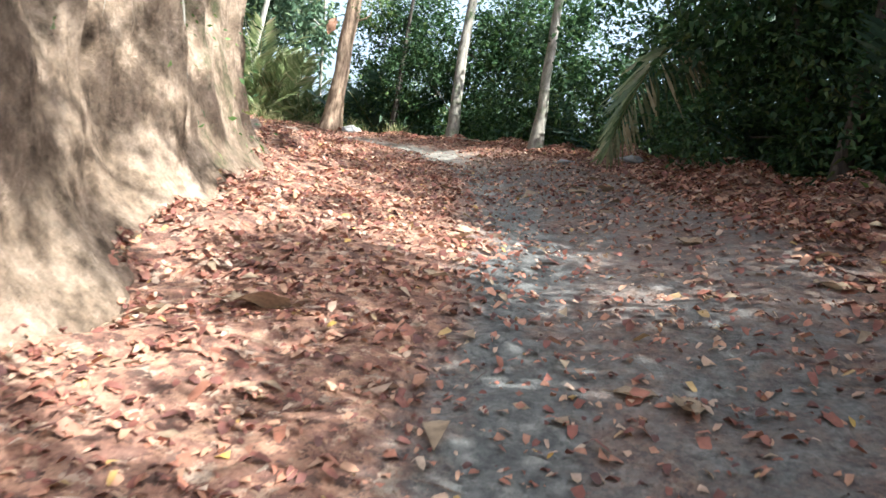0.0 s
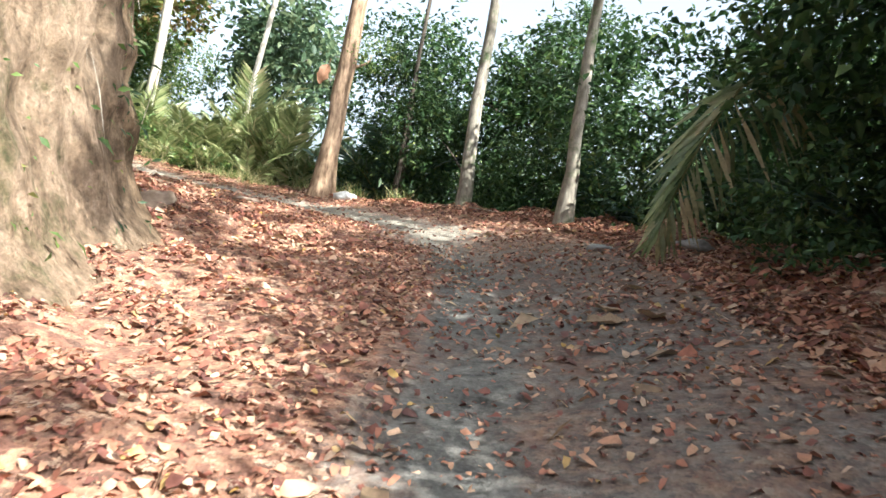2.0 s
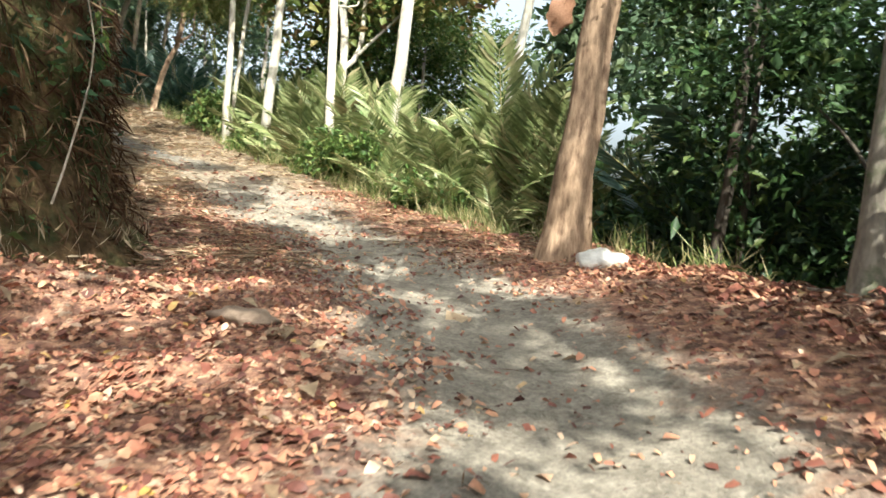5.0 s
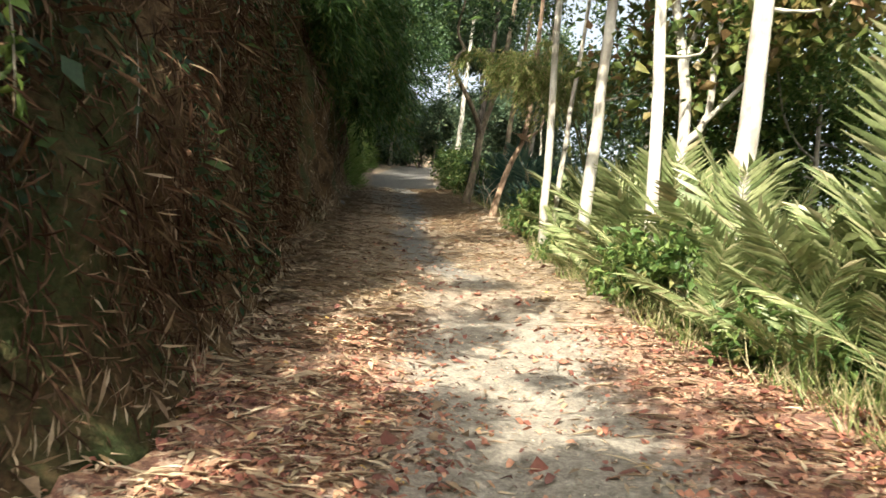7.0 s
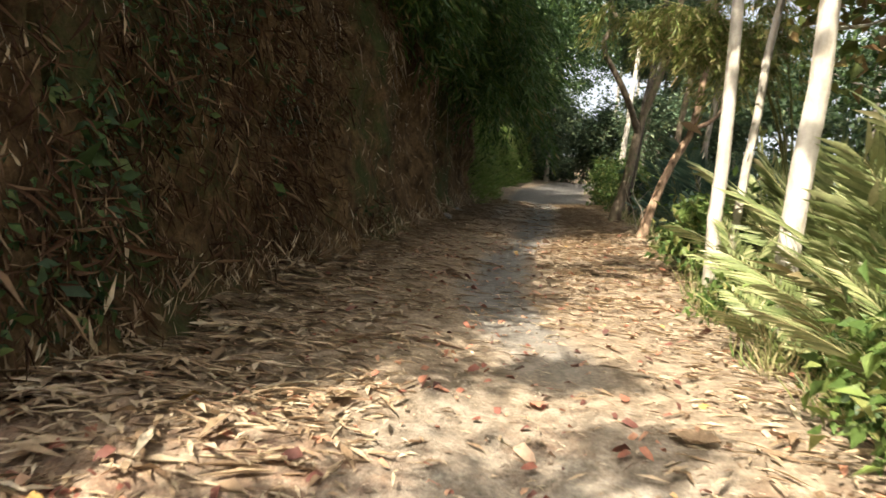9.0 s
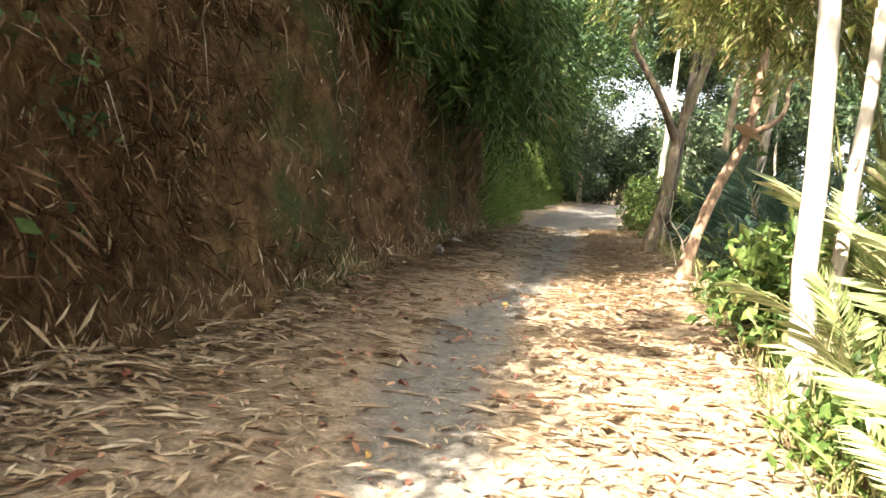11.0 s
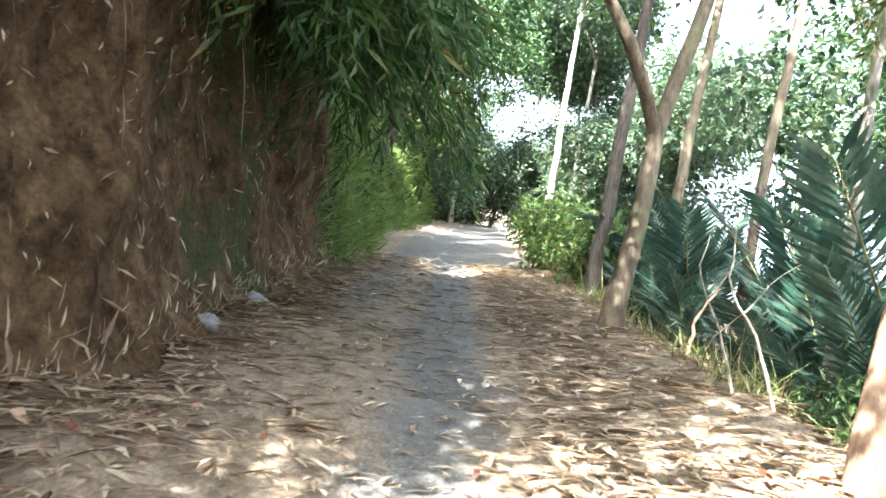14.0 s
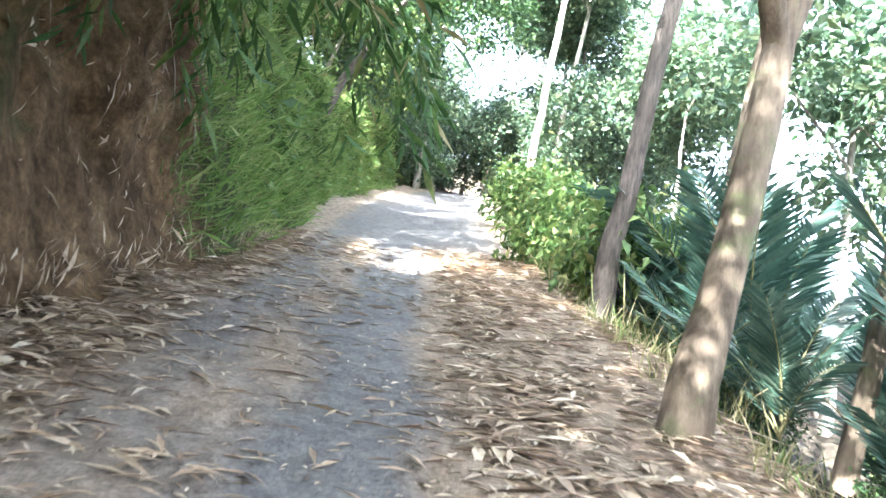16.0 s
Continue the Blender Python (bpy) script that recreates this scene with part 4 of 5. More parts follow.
def litter(name, n, s_lo, s_hi, d_of, seed, size, ratio, material, label, curl=0.25, tilt=0.35):
    x, y, r2 = scatter(n, s_lo, s_hi, d_of, seed)
    z = ground_z(x, y) + r2.uniform(0.004, 0.03, n)
    a = r2.uniform(0, 2 * math.pi, n)
    along = np.stack([np.cos(a), np.sin(a), r2.normal(size=n) * tilt * 0.5], 1)
    up = unit(np.stack([r2.normal(size=n) * tilt, r2.normal(size=n) * tilt, np.ones(n)], 1))
    ln = size * r2.lognormal(0, 0.35, n)
    v, f = leaves(np.stack([x, y, z], 1), along, up, ln, ln * ratio * r2.uniform(0.7, 1.3, n), 0.22, curl, lite=n > 20000, broad="red" in name or "shoulder" in name)
    tagged(new(name, raw_mesh(name, v, f, material)), label, "leaf litter", kind="stuff")


def side_bias(s1, r2):
    """Dense on both sides, thinner on the worn middle, nearly bare along the wheel track."""
    n = len(s1)
    d1 = r2.uniform(-3.3, 3.7, n)
    e1 = d1 + 0.22 * np.sin(s1 * 1.3) + 0.15 * np.sin(s1 * 3.7 + d1 * 2) + r2.normal(size=n) * 0.3
    clear = np.where((e1 > np.where(s1 > 18, -0.6, -0.05)) & (e1 < np.where(s1 > 18, 0.95, 0.55)), np.where(s1 > 18, 0.9, 0.74), np.where((e1 > -1.5) & (e1 <= -0.05), np.where(s1 > 18, 0.0, 0.42), 0.0))
    move = r2.uniform(size=n) < clear
    d1 = np.where(move, np.where(r2.uniform(size=n) < 0.65, r2.uniform(0.55, 3.6, n), -r2.uniform(1.5, 3.2, n)), d1)
    return np.clip(d1, -verge(s1) - 0.5 * r2.uniform(size=n), foot(s1) - 0.05)


def straw_bias(s1, r2):
    d1 = r2.uniform(-2.4, 2.6, len(s1))
    half = np.where(s1 < 31, 0.95, 0.42)
    mid = np.abs(d1 - np.where(s1 < 31, 0.15, 0.25) + 0.15 * np.sin(s1 * 1.9) + r2.normal(size=len(s1)) * 0.15) < half
    d1 = np.where(mid & (r2.uniform(size=len(s1)) < np.where(s1 < 31, 0.88, 0.78)), np.where(r2.uniform(size=len(s1)) < np.where(s1 < 31, 0.8, 0.6), r2.uniform(0.9, 2.4, len(s1)), -r2.uniform(0.3, 2.0, len(s1))), d1)
    rut = (s1 > 35.5) & (np.abs(d1 - 1.15 + 0.1 * np.sin(s1 * 1.4) + r2.normal(size=len(s1)) * 0.1) < 0.3) & (r2.uniform(size=len(s1)) < 0.7)
    d1 = np.where(rut, r2.uniform(1.5, 2.4, len(s1)), d1)
    return np.clip(d1, -verge(s1) - 0.1, foot(s1) + 0.05)


litter("red_leaf_litter", 86000, 4.0, 27.5, side_bias, 61, 0.042, 0.55, M_LITTER_RED, "fallen red and brown leaves covering the trail", 0.3)
litter("tan_leaf_litter", 1500, 5.5, 30, side_bias, 62, 0.10, 0.5, M_DRY_LEAF, "large tan dry leaves scattered on the trail", 0.3)
litter("straw_leaf_litter", 30000, 23.0, 49, straw_bias, 63, 0.125, 0.155, M_LITTER_STRAW, "straw-coloured fallen bamboo leaves covering the trail", 0.05, 0.16)
litter("fine_straw_litter", 7000, 24, 48, lambda s1, r2: r2.uniform(-2.0, 2.0, len(s1)), 68, 0.04, 0.3, M_SHEATH, "small crumbs of dry leaf on the dusty trail", 0.1, 0.2)
litter("scattered_red_litter", 2000, 23, 38, lambda s1, r2: r2.uniform(-2, 2.3, len(s1)), 64, 0.06, 0.5, M_LITTER_RED, "scattered red leaves among straw", 0.3)

litter("shoulder_leaf_litter", 22000, 4, 23.5, lambda s1, r2: -np.minimum(1.35 + np.abs(r2.normal(size=len(s1))) * 0.9, verge(s1) + 0.4), 65, 0.055, 0.5, M_LITTER_RED, "deep drift of red-brown leaves on the shoulder", 0.3)
litter("dead_twig_litter", 1400, 5, 48, lambda s1, r2: r2.uniform(-2.2, 2.4, len(s1)), 66, 0.16, 0.035, M_DRY_GROWTH, "small dark twigs scattered on the trail", 0.1, 0.15)

def edge_bias(s1, r2):
    n = len(s1)
    return np.where((r2.uniform(size=n) < 0.55) | (s1 < 34), foot(s1) - np.abs(r2.normal(size=n)) * 0.42, -0.35 - np.abs(r2.normal(size=n)) * 0.8)


litter("bamboo_sheath_litter", 19000, 25.5, 48, edge_bias, 67, 0.15, 0.155, M_SHEATH, "pale dry bamboo sheaths piled along both sides", 0.06, 0.16)

# what grows on and hangs from the bank
def bank_sample(n, r2, s_lo, s_hi, h_lo, h_hi):
    a = np.clip(((r2.uniform(s_lo, s_hi, n)) / 0.14).astype(int), 0, len(grid["s"]) - 1)
    h = r2.uniform(h_lo, h_hi, n)
    b = np.clip(np.searchsorted(grid["h"], h), 0, len(grid["h"]) - 1)
    p = grid["v"][a, b] + r2.normal(size=(n, 3)) * np.array([0.07, 0.07, 0.07])
    p[:, 2] = np.maximum(p[:, 2], ground_z(p[:, 0], p[:, 1]) * (h < 0.5) - 1e3 * (h >= 0.5))
    return p, -grid["left"][a], grid["s"][a], h


def outward(o, r2, z=0.0, side=0.5):
    n = len(o)
    v = np.zeros((n, 3))
    v[:, :2] = o
    v[:, 2] = z
    return v + r2.normal(size=(n, 3)) * side


def bank_cover(name, n, seed, span, size, ratio, material, label, category, fall=-1.0, out=0.25, side=0.45, curl=0.2, patchy=0.0, wave_len=0.9):
    r2 = np.random.default_rng(seed)
    p, o, s1, h = bank_sample(n, r2, *span)
    if patchy:
        fade = np.clip((s1 - (span[1] - 5.0)) / 5.0, 0, 1) ** 1.5 * 2.2 if span[1] < 40 else 0.0
        keep = wave(s1, h * 1.3, wave_len, seed * 0.7) - fade + 0.7 * wave(s1 + h, h - s1 * 0.5, 2.7, seed) + r2.normal(size=n) * 0.35 > patchy
        p, o = p[keep], o[keep]
    m = len(p)
    o3 = np.concatenate([o, np.zeros((m, 1))], 1)
    along = unit(o3 * out + np.array([0, 0, fall]) + r2.normal(size=(m, 3)) * side)
    up = unit(o3 + r2.normal(size=(m, 3)) * 0.3)
    ln = size * r2.lognormal(0, 0.35, m)
    p = p + o3 * r2.uniform(0.0, 0.03, (m, 1))
    v, f = leaves(p, along, up, ln, ln * ratio, 0.2, curl) if m < 20000 else leaves(p, along, up, ln, ln * ratio, 0.2, curl, lite=True)
    tagged(new(name, raw_mesh(name, v, f, material)), label, category, kind="stuff")


bank_cover("dry_strip_litter", 2600, 71, (23, 47, 0.1, 4.7), 0.11, 0.12, M_LITTER_STRAW, "dry bamboo strips caught on the bare bank", "leaf litter", -1.0, 0.15, 0.55)
bank_cover("foot_strip_litter", 1400, 72, (22, 48, 0.0, 0.12), 0.12, 0.15, M_SHEATH, "dry bamboo strips leaning against the bank's foot", "leaf litter", 1.0, 0.15, 0.5, 0.05)
bank_cover("hanging_dry_thatch", 3600, 73, (26, 46, 2.8, 4.8), 0.28, 0.07, M_LITTER_STRAW, "dry grass and roots hanging from the bank's lip", "dry grass", -1.0, 0.5, 0.3, patchy=0.5)
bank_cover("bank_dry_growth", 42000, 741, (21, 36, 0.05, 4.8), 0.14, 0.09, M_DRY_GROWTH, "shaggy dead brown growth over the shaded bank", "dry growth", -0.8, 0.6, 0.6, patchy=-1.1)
bank_cover("bank_creeper", 26000, 74, (19, 35, 0.15, 4.7), 0.075, 0.5, M_LEAF_DEEP, "small green creepers covering parts of the bank", "creeper", -0.5, 0.8, 0.6, patchy=0.1)
bank_cover("bank_pale_flecks", 900, 742, (33, 46, 0.1, 4.6), 0.06, 0.3, M_SHEATH, "pale flecks of dry leaf stuck to the bare soil", "leaf litter", -1.0, 0.1, 0.5)
bank_cover("bank_moss_growth", 5000, 75, (4, 20, 0.0, 4.7), 0.06, 0.45, M_LEAF_FRESH, "tufts of green growth on the sunlit bank", "creeper", -0.5, 0.8, 0.6, patchy=0.95)
bank_cover("bank_edge_ferns", 3500, 751, (14.8, 20.5, 0.0, 4.5), 0.08, 0.3, M_LEAF_DEEP, "fresh ferny growth at the bank's corner", "ferns", -0.4, 0.8, 0.6, patchy=0.1)
bank_cover("bank_grass", 27000, 76, (45.0, 66, 0.0, 4.8), 0.22, 0.06, M_GRASS_LIT, "bright grass growing on the lower bank", "grass", 0.5, 0.9, 0.5)
bank_cover("bank_herbs", 8000, 77, (47.5, 68, 0.3, 5.0), 0.16, 0.5, M_LEAF_FRESH, "leafy herbs over the grassy bank", "herbs", -0.2, 0.9, 0.6, patchy=0.0)
bank_cover("bank_lip_leaves", 14000, 78, (16, 48, 4.1, 5.05), 0.13, 0.4, M_LEAF_DEEP, "dark leafy growth overhanging the bank's lip", "creeper", -0.4, 1.1, 0.6)
bank_cover("bank_root_hairs", 350, 79, (4, 46, 1.5, 4.6), 0.45, 0.02, M_TWIG, "thin roots hanging down the cut soil", "roots", -1.0, 0.25, 0.15, 0.1)

# bamboo leaning over the trail from the bank's top
SPRAYS = []
for k in range(4):
    r2 = np.random.default_rng(90 + k)
    sets = []
    pos, al = [], []
    for b in range(9):
        tip = np.array([r2.uniform(0.2, 0.9), r2.normal() * 0.35, -r2.uniform(0.5, 1.3)])
        tt = r2.uniform(0.15, 1.0, 34)
        ln = tip[None] * tt[:, None] + np.stack([0.25 * np.sin(tt * 3), 0 * tt, 0.25 * np.sin(tt * 2.4)], 1)
        pos.append(ln + r2.normal(size=ln.shape) * 0.03)
        al.append(unit(np.stack([tip[0] + r2.normal(size=34) * 0.6, tip[1] + r2.normal(size=34) * 0.6, -1.0 + r2.normal(size=34) * 0.4], 1)))
    pos, al = np.concatenate(pos), np.concatenate(al)
    ln = 0.19 * r2.uniform(0.6, 1.35, len(pos))
    SPRAYS.append(raw_mesh("leaf_spray", *leaves(pos, al, unit(r2.normal(size=pos.shape) + np.array([0.6, 0, 0.6])), ln, ln * 0.14, 0.15, 0.15), M_BAMBOO_LEAF))

M_CULM = bark_material("bamboo_culm", (0.10, 0.12, 0.04), (0.22, 0.22, 0.09), 3.0)


def bamboo(s1, reach, seed, culms=5, sprays=14, droop=1.0):
    r2 = np.random.default_rng(seed)
    x, y = on_trail(s1, float(foot(s1)) + 1.0)
    z = gz(x, y) - 0.1
    i = min(int(s1 / 0.1), len(S) - 1)
    out = -LEFT[i]
    al = np.array([LEFT[i][1], -LEFT[i][0]])
    c = thing("bamboo", x, y, z, "bamboo clump leaning over the trail with drooping leaf sprays", "bamboo", "bamboo on the bank")
    for k in range(culms):
        rr, sw, hh = reach * r2.uniform(0.5, 1.1), r2.normal() * 0.9, r2.uniform(0.5, 2.2)
        t = np.linspace(0, 1, 10)
        lx = out[0] * rr * t ** 1.6 + al[0] * sw * t
        ly = out[1] * rr * t ** 1.6 + al[1] * sw * t
        lz2 = hh * np.sin(t * 2.1) * 1.1 - droop * 0.9 * t ** 3
        line = np.stack([lx, ly, lz2 - 0.05], 1)
        part("culm", raw_mesh("culm", *tube(line, np.linspace(0.028, 0.006, 10), 6, 0.02, seed + k), M_CULM), c)
        for q in range(sprays // 2):
            u = r2.uniform(0.35, 1.0)
            p = [np.interp(u, t, line[:, m]) for m in range(3)]
            o = part("leaf_spray", SPRAYS[int(r2.integers(0, 4))], c)
            sc = r2.uniform(0.9, 1.5)
            o.matrix_basis = pose(*p, 0, 0, math.degrees(math.atan2(out[1], out[0])) + r2.normal() * 70) @ Matrix.Diagonal((sc, sc, sc, 1))
    return c


for k, (s1, reach) in enumerate([(35.4, 1.3), (37.0, 0.9), (38.6, 1.3), (39.8, 2.0), (40.6, 2.6), (41.5, 2.7), (42.4, 2.3)]):
    bamboo(s1, reach, 600 + k, 4, 14, 1.6 if reach > 2 else 0.8)

# bamboo arching in from the valley side, sunlight put into its yellow leaf colour
M_BAMBOO_SUN = leaf_material("sunlit_bamboo_leaf", [(0.0, (0.10, 0.15, 0.03)), (0.5, (0.20, 0.23, 0.06)), (0.85, (0.34, 0.30, 0.12)), (1.0, (0.42, 0.31, 0.16))], 0.45)
SUN_SPRAYS = []
for me in SPRAYS:
    me = me.copy()
    me.materials[0] = M_BAMBOO_SUN
    SUN_SPRAYS.append(me)


def arching_bamboo(x, y, tips, seed):
    r2 = np.random.default_rng(seed)
    z = gz(x, y) - 0.1
    c = thing("bamboo", x, y, z, "yellow-green bamboo arching in from the slope with hanging leaves", "bamboo", "bamboo on the slope")
    for tx, ty, tz in tips:
        t = np.linspace(0, 1, 12)
        hz = tz - z
        line = np.stack([(tx - x) * t ** 2.2, (ty - y) * t ** 2.2, hz * (1.9 * t - 0.9 * t ** 2.4)], 1)
        cu = part("culm", raw_mesh("culm", *tube(line, np.linspace(0.026, 0.005, 12), 6, 0.02, seed), M_CULM), c)
        for q in range(9):
            u = r2.uniform(0.62, 1.0)
            o = part("leaf_spray", SUN_SPRAYS[int(r2.integers(0, 4))], cu)
            sc = r2.uniform(0.5, 0.85)
            o.matrix_basis = pose(*[np.interp(u, t, line[:, m]) for m in range(3)], 0, 0, r2.uniform(0, 360)) @ Matrix.Diagonal((sc, sc, sc, 1))
    return c


arching_bamboo(-15.4, 21.4, [(-14.6, 18.9, 7.2), (-15.2, 19.4, 7.4), (-14.2, 19.7, 7.6), (-15.6, 18.7, 7.6)], 810)
arching_bamboo(-18.4, 22.6, [(-17.6, 20.2, 8.4), (-18.6, 20.4, 8.2), (-19.2, 19.8, 8.8)], 820)

# single leaves, stones, sticks
def big_leaf_mesh(seed, material):
    """A dry, cupped leaf with a stalk and a wavy rim."""
    r2 = np.random.default_rng(seed)
    n, m = 11, 7
    v = []
    for i in range(n):
        u = i / (n - 1)
        w = 0.30 * math.sin(math.pi * u ** 0.8) ** 0.7 + 0.004
        for j in range(m):
            q = (j / (m - 1) - 0.5) * 2
            rim = 1 + 0.12 * r2.normal() * abs(q)
            v.append((u - 0.5, q * w * rim, 0.10 * abs(q) ** 1.5 * w * 4 + 0.10 * (u - 0.5) ** 2 * 2 + 0.02 * r2.normal() * abs(q) + 0.03 * math.sin(u * 9 + q)))
    idx = np.arange(n * m).reshape(n, m)
    f = np.stack([idx[:-1, :-1], idx[1:, :-1], idx[1:, 1:], idx[:-1, 1:]], -1).reshape(-1, 4)
    f = np.concatenate([f[:, [0, 1, 2]], f[:, [0, 2, 3]]])
    st = tube([(-0.75, 0.03, 0.05), (-0.6, 0.0, 0.03), (-0.45, 0, 0.05), (0.0, 0, 0.015)], [0.012, 0.012, 0.012, 0.006], 5, 0, 1)
    vv, ff = join([(np.array(v), f), st])
    return raw_mesh("fallen_leaf", vv, ff, material)


LEAFS = [big_leaf_mesh(700 + k, M_DRY_LEAF) for k in range(4)]
LARGE_LEAVES = [
    (0.08, 4.99, 0.28, 0), (-0.03, 4.07, 0.26, 67), (1.64, 5.03, 0.26, 134), (-1.28, 3.24, 0.20, 201), (0.95, 2.64, 0.22, 268),
    (0.79, 2.75, 0.20, 335), (-0.79, 3.45, 0.50, 42), (1.63, 8.65, 0.24, 109), (2.14, 3.99, 0.30, 176), (0.09, 5.11, 0.30, 243),
    (1.36, 8.00, 0.24, 310), (1.31, 7.63, 0.30, 17), (1.60, 7.73, 0.30, 84), (-2.56, 12.84, 0.30, 151), (-6.53, 15.13, 0.25, 218),
    (-9.37, 14.78, 0.28, 285), (-9.18, 15.75, 0.25, 352), (-14.40, 16.86, 0.20, 59), (2.27, 12.59, 0.30, 126), (-4.96, 13.66, 0.20, 193),
    (-3.94, 12.93, 0.20, 260), (-0.05, 7.80, 0.20, 327), (-8.77, 17.32, 0.30, 34),
]
for n, (x, y, ln, a) in enumerate(LARGE_LEAVES):
    ob = new("fallen_leaf", LEAFS[n % 4])
    ob.matrix_basis = pose(x, y, gz(x, y) + 0.012, (n * 37) % 24 - 12, (n * 53) % 20 - 10, a) @ Matrix.Diagonal((ln * 0.85, ln * 0.85, ln * 0.85, 1))
    tagged(ob, "large curled tan dry leaf lying on the trail", "leaf", "large fallen leaves")


def stone(x, y, size, material, label, seed, sink=0.3):
    bm = bmesh.new()
    bmesh.ops.create_icosphere(bm, subdivisions=3, radius=0.5)
    for v in bm.verts:
        n = noise.noise(v.co * 2.6 + Vector((seed, 0, 0))) * 0.42 + noise.noise(v.co * 7 + Vector((0, seed, 0))) * 0.17
        v.co *= 1 + n
        v.co = Vector((v.co.x * size[0], v.co.y * size[1], v.co.z * size[2]))
    me = bpy.data.meshes.new("stone")
    bm.to_mesh(me)
    bm.free()
    me.materials.append(material)
    me.polygons.foreach_set("use_smooth", np.ones(len(me.polygons), bool))
    ob = new("stone", me)
    ob.matrix_basis = pose(x, y, gz(x, y) + size[2] * (0.5 - sink), 0, 0, seed * 40)
    tagged(ob, label, "stone", "stones")


M_STONE_TAN = stone_material("tan_stone", (0.11, 0.075, 0.055), (0.25, 0.18, 0.13))
stone(-2.33, 16.0, (0.44, 0.26, 0.2), M_STONE_WHITE, "whitish rough stone at a tree's foot", 1)
stone(-2.95, 10.35, (0.42, 0.36, 0.34), M_STONE_TAN, "tan block of stone among red leaves", 2)
stone(1.62, 10.9, (0.34, 0.24, 0.1), M_STONE_GREY, "flat grey stone at the trail's edge", 3)
stone(2.55, 10.8, (0.36, 0.26, 0.16), M_STONE_GREY, "grey stone half buried in leaves", 4)
stone(-2.93, 12.85, (0.38, 0.3, 0.11), M_STONE_TAN, "rounded tan stone half buried in the trail", 5)
stone(-20.45, 16.98, (0.26, 0.2, 0.16), M_STONE_GREY, "grey stone at the bank's foot", 6)
stone(-21.3, 17.3, (0.2, 0.16, 0.13), M_STONE_GREY, "small grey stone at the bank's foot", 7)


def stick(name, pts, r, label, material=M_TWIG, twigs=()):
    pts = np.asarray(pts, float)
    base = pts[0]
    u = np.linspace(0, 1, 12)
    seg = np.linspace(0, 1, len(pts))
    q = np.stack([np.interp(u, seg, pts[:, k]) for k in range(3)], 1) - base
    q[1:-1] += np.random.default_rng(len(label)).normal(size=(10, 3)) * r * 0.5
    sets = [tube(q, np.linspace(r, r * 0.4, 12), 7, 0.08, 3)]
    for a, b in twigs:
        sets.append(tube(bend_line(np.subtract(a, base), np.subtract(b, base), 6, 0.2, 5), np.linspace(r * 0.6, r * 0.2, 6), 5, 0.05, 4))
    ob = new(name, raw_mesh(name, *join(sets), material))
    ob.location = base
    tagged(ob, label, "branch", "sticks")


z1 = gz(-18.75, 20.39)
stick("stick", [(-18.75, 20.39, z1 - 0.05), (-18.8, 20.3, z1 + 0.35), (-18.85, 20.12, z1 + 0.75), (-18.8, 20.15, z1 + 1.0)], 0.011, "bleached crooked stick standing at the verge", twigs=[((-18.83, 20.2, z1 + 0.6), (-18.7, 20.45, z1 + 0.95))])
z2 = gz(-18.34, 20.4)
stick("stick", [(-18.34, 20.4, z2 - 0.05), (-18.5, 20.35, z2 + 0.4), (-18.55, 20.15, z2 + 0.7), (-18.6, 20.2, z2 + 1.1)], 0.013, "pale bent stick at the verge", twigs=[((-18.52, 20.25, z2 + 0.55), (-18.5, 20.6, z2 + 0.9))])
z3 = gz(-20.2, 21.0)
stick("stick", [(-20.0, 20.75, z3 - 0.05), (-20.2, 20.95, z3 + 0.35), (-20.35, 21.3, z3 + 0.8)], 0.022, "leaning brown dead branch by the trail", M_BARK_RED)
z4 = gz(-9.9, 18.75)
stick("stick", [(-9.7, 18.5, z4 - 0.03), (-9.9, 18.75, z4 + 0.3), (-10.2, 19.0, z4 + 0.7)], 0.018, "pale dead stick leaning among bushes")
stick("stick", [(-4.35, 12.35, 2.5), (-4.3, 12.5, 3.1), (-4.25, 12.55, 3.5), (-4.1, 12.4, 3.9), (-3.8, 12.2, 4.3)], 0.009, "grey bare branch hanging on the overgrown bank")
stick("stick", [(-0.9, 15.75, gz(-0.9, 15.75) + 0.02), (-0.2, 15.0, gz(-0.2, 15.0) + 0.03), (0.5, 14.4, gz(0.5, 14.4) + 0.02)], 0.012, "thin fallen twig on the leafy shoulder")

# dry leaf hanging before the sky
hang = new("hanging_dry_leaf", big_leaf_mesh(705, M_HANG))
hang.matrix_basis = pose(-3.0, 16.15, 4.45, 20, 66, 160) @ Matrix.Diagonal((0.40, 0.42, 0.40, 1))
tagged(hang, "brown dead leaf hanging from a twig beside a trunk", "leaf")
knot = new("hanging_dry_leaf", LEAFS[2])
knot.matrix_basis = pose(-17.3, 20.6, 6.3, 10, 20, 100) @ Matrix.Diagonal((0.45, 0.5, 0.45, 1))
tagged(knot, "dry brown leaf caught on the crooked tree", "leaf")

# hanging vine and ferns on the bank
vine_top = np.array([-5.05, 12.95, 5.4])
vine = thing("vine", *vine_top, "sunlit leafy vine strand hanging from the bank", "vine")
vp = np.stack([0.05 * np.sin(np.linspace(0, 5, 12)), 0.04 * np.cos(np.linspace(0, 6, 12)), np.linspace(0, -1.75, 12)], 1)
part("stem", raw_mesh("stem", *tube(vp, np.full(12, 0.006), 5, 0, 1), M_TWIG), vine)
r6 = np.random.default_rng(5)
vt = r6.uniform(0.1, 1, 90)
vpos = np.stack([np.interp(vt, np.linspace(0, 1, 12), vp[:, k]) for k in range(3)], 1)
val = unit(np.stack([r6.normal(size=90), r6.normal(size=90), -0.5 + r6.normal(size=90) * 0.4], 1))
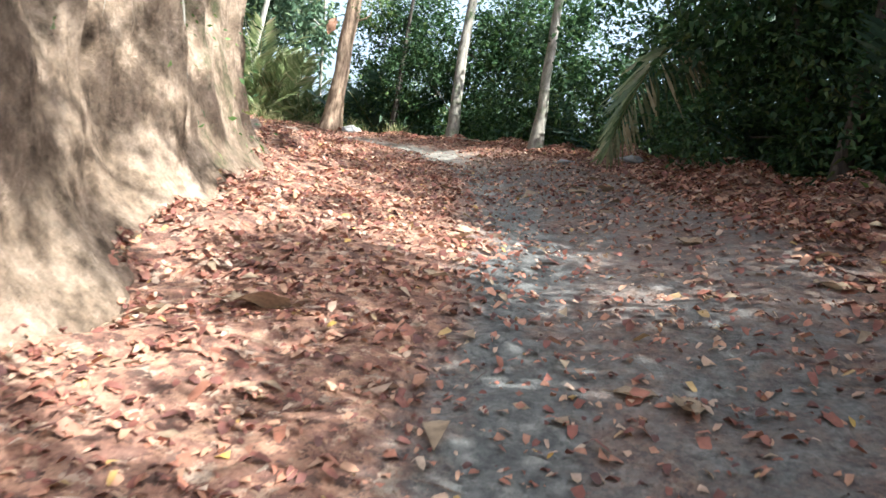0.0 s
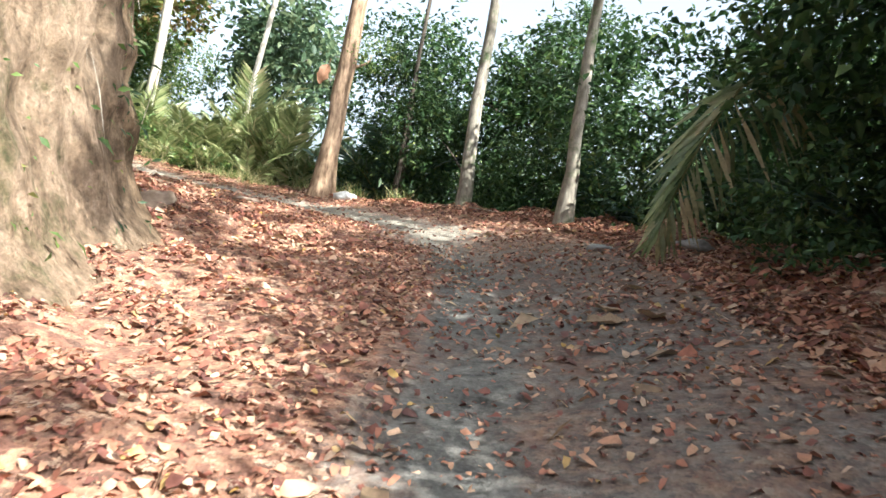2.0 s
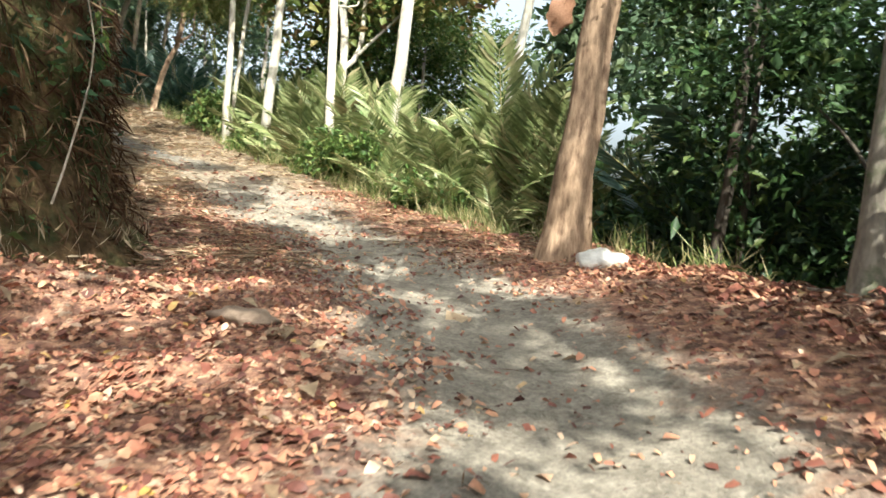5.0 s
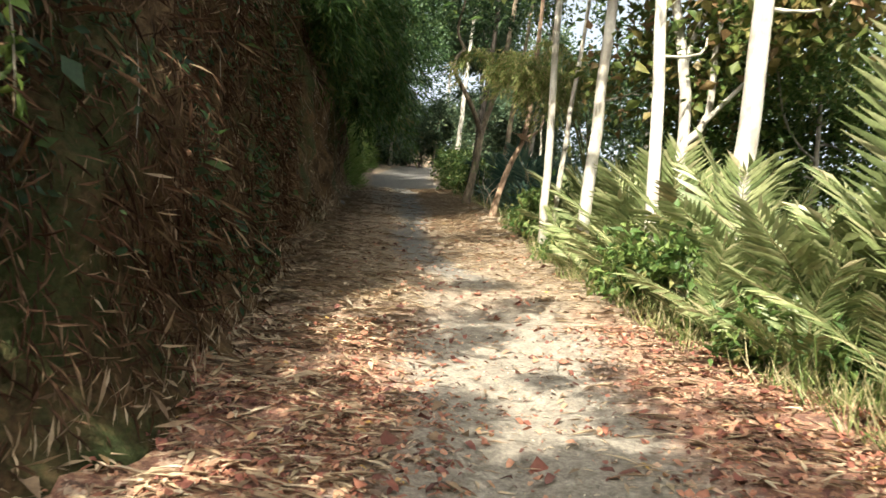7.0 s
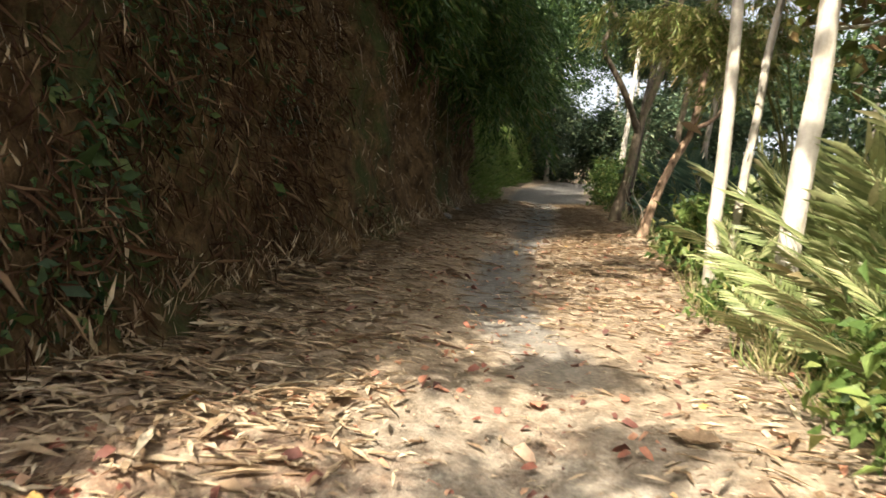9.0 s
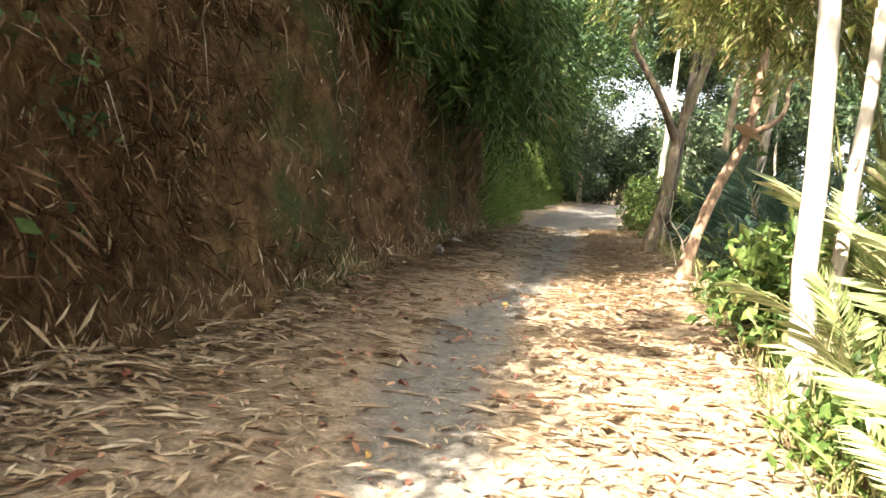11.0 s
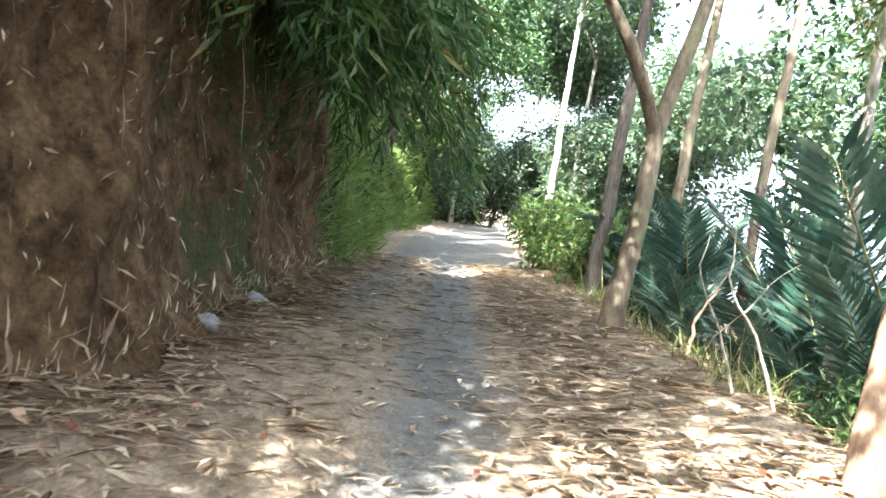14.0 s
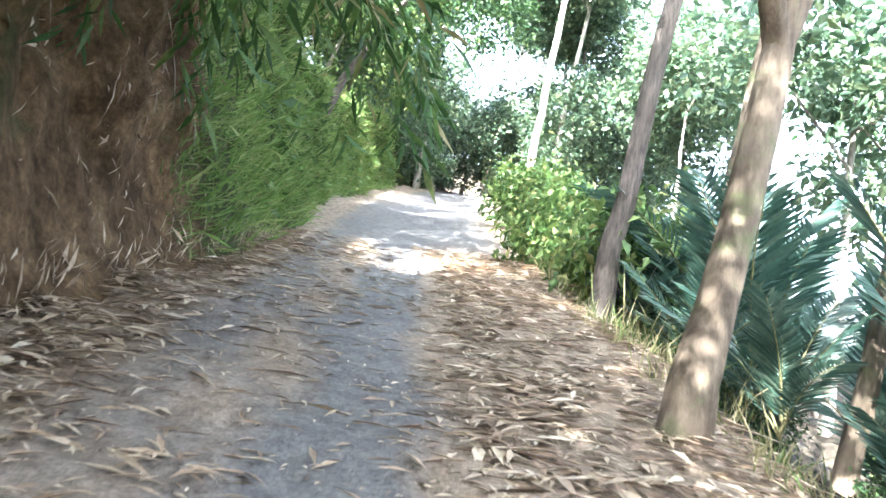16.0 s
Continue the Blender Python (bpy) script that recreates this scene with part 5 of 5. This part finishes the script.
part("foliage", raw_mesh("foliage", *leaves(vpos, val, unit(r6.normal(size=(90, 3)) + np.array([0, 0, 1.0])), 0.12 * r6.uniform(0.6, 1.3, 90), 0.045 * r6.uniform(0.7, 1.2, 90)), M_FERN_LIT), vine)

FERN = frond_sets(1.3, 26, 0.24, 0.05, 0.25, 0.7, np.random.default_rng(3), 0.15, 0.0)
fern = thing("fern", -9.7, 14.35, 6.85, "bright fern frond arching from the bank's lip", "fern")
fr = part("stalk", raw_mesh("stalk", *FERN[0], M_STALK), fern)
part("blade", raw_mesh("blade", *FERN[1], M_FERN_LIT), fern)
fern.matrix_basis = pose(-9.9, 14.3, 6.75, 0, -12, 118)

# drooping frond over the shaded shoulder, and dry fronds on the ground
fz = gz(3.5, 10.4)
rach = np.array([(3.5, 10.4, fz), (3.42, 10.35, fz + 0.8), (3.25, 10.25, 3.35), (3.0, 10.1, 3.62), (2.75, 9.95, 3.62), (2.55, 9.84, 3.45), (2.38, 9.76, 3.2), (2.24, 9.7, 2.92), (2.12, 9.65, 2.64), (2.03, 9.61, 2.4), (1.97, 9.58, 2.2), (1.92, 9.55, 2.08)])
rach -= rach[0]
dp = thing("palm_frond", 3.5, 10.4, fz - 0.03, "large half-dry palm frond drooping over leaf litter", "palm frond")
part("stalk", raw_mesh("stalk", *tube(rach, np.linspace(0.022, 0.005, 12), 6, 0.02, 1), M_STALK), dp)
r7 = np.random.default_rng(17)
for side, n7 in ((-1, 40), (1, 40)):
    u7 = np.linspace(0.3, 1.0, n7)
    q7 = np.stack([np.interp(u7, np.linspace(0, 1, 12), rach[:, k]) for k in range(3)], 1)
    w7 = (1 - u7)[:, None]
    a7 = np.array([-1.25, -0.35, -0.25]) * w7 + np.array([-0.45, -0.3, -1.0]) * (1 - w7) if side < 0 else np.array([0.75, -0.35, -0.55]) * w7 + np.array([0.1, -0.3, -1.1]) * (1 - w7)
    a7 = a7 + r7.normal(size=(n7, 3)) * 0.09
    l7 = 0.78 * (1.5 - 1.0 * u7) * (0.75 + 0.35 * np.sin(u7 * 3.0)) * r7.uniform(0.85, 1.1, n7)
    part("blade", raw_mesh("blade", *leaves(q7, a7, unit(r7.normal(size=(n7, 3)) * 0.3 + np.array([0, -0.6, 0.7])), l7, np.full(n7, 0.05), 0.2, 0.25), M_PALM_DRY if side > 0 else M_PALM), dp)
for n, (x, y, a) in enumerate([(-6.3, 17.75, 150), (-5.6, 17.6, 20), (-15.5, 19.2, 170)]):
    d1 = thing("fallen_frond", x, y, gz(x, y) + 0.03, "brown dry palm frond lying on the verge", "palm frond", "fallen fronds", a)
    st, lf = FRONDS["dry"][n]
    o1 = part("stalk", st, d1)
    part("blade", lf, o1)
    o1.matrix_basis = pose(0, 0, 0.0, 0, 14, 0) @ Matrix.Diagonal((0.8, 0.8, 0.25, 1))


# grass along the verge
def grass(name, n, seed, s_lo, s_hi, d_lo, d_hi, size, label):
    x, y, r2 = scatter(n, s_lo, s_hi, lambda s1, q: -verge(s1) - q.uniform(d_lo, d_hi, len(s1)), seed)
    keep = wave(x, y, 2.2, seed) > -0.3
    x, y = x[keep], y[keep]
    m = len(x)
    al = unit(np.stack([r2.normal(size=m) * 0.45, r2.normal(size=m) * 0.45, np.ones(m)], 1))
    ln = size * r2.lognormal(0, 0.4, m)
    v, f = leaves(np.stack([x, y, ground_z(x, y) - 0.01], 1), al, unit(r2.normal(size=(m, 3))), ln, np.full(m, 0.011), 0.2, 0.35)
    tagged(new(name, raw_mesh(name, v, f, M_GRASS)), label, "grass", kind="stuff")


grass("verge_grass", 9000, 81, 21.5, 37, -0.2, 0.7, 0.19, "sunny yellow-green grass along the trail edge")
grass("shade_grass", 4000, 82, 37, 52, -0.1, 0.9, 0.2, "grass along the shaded trail edge")
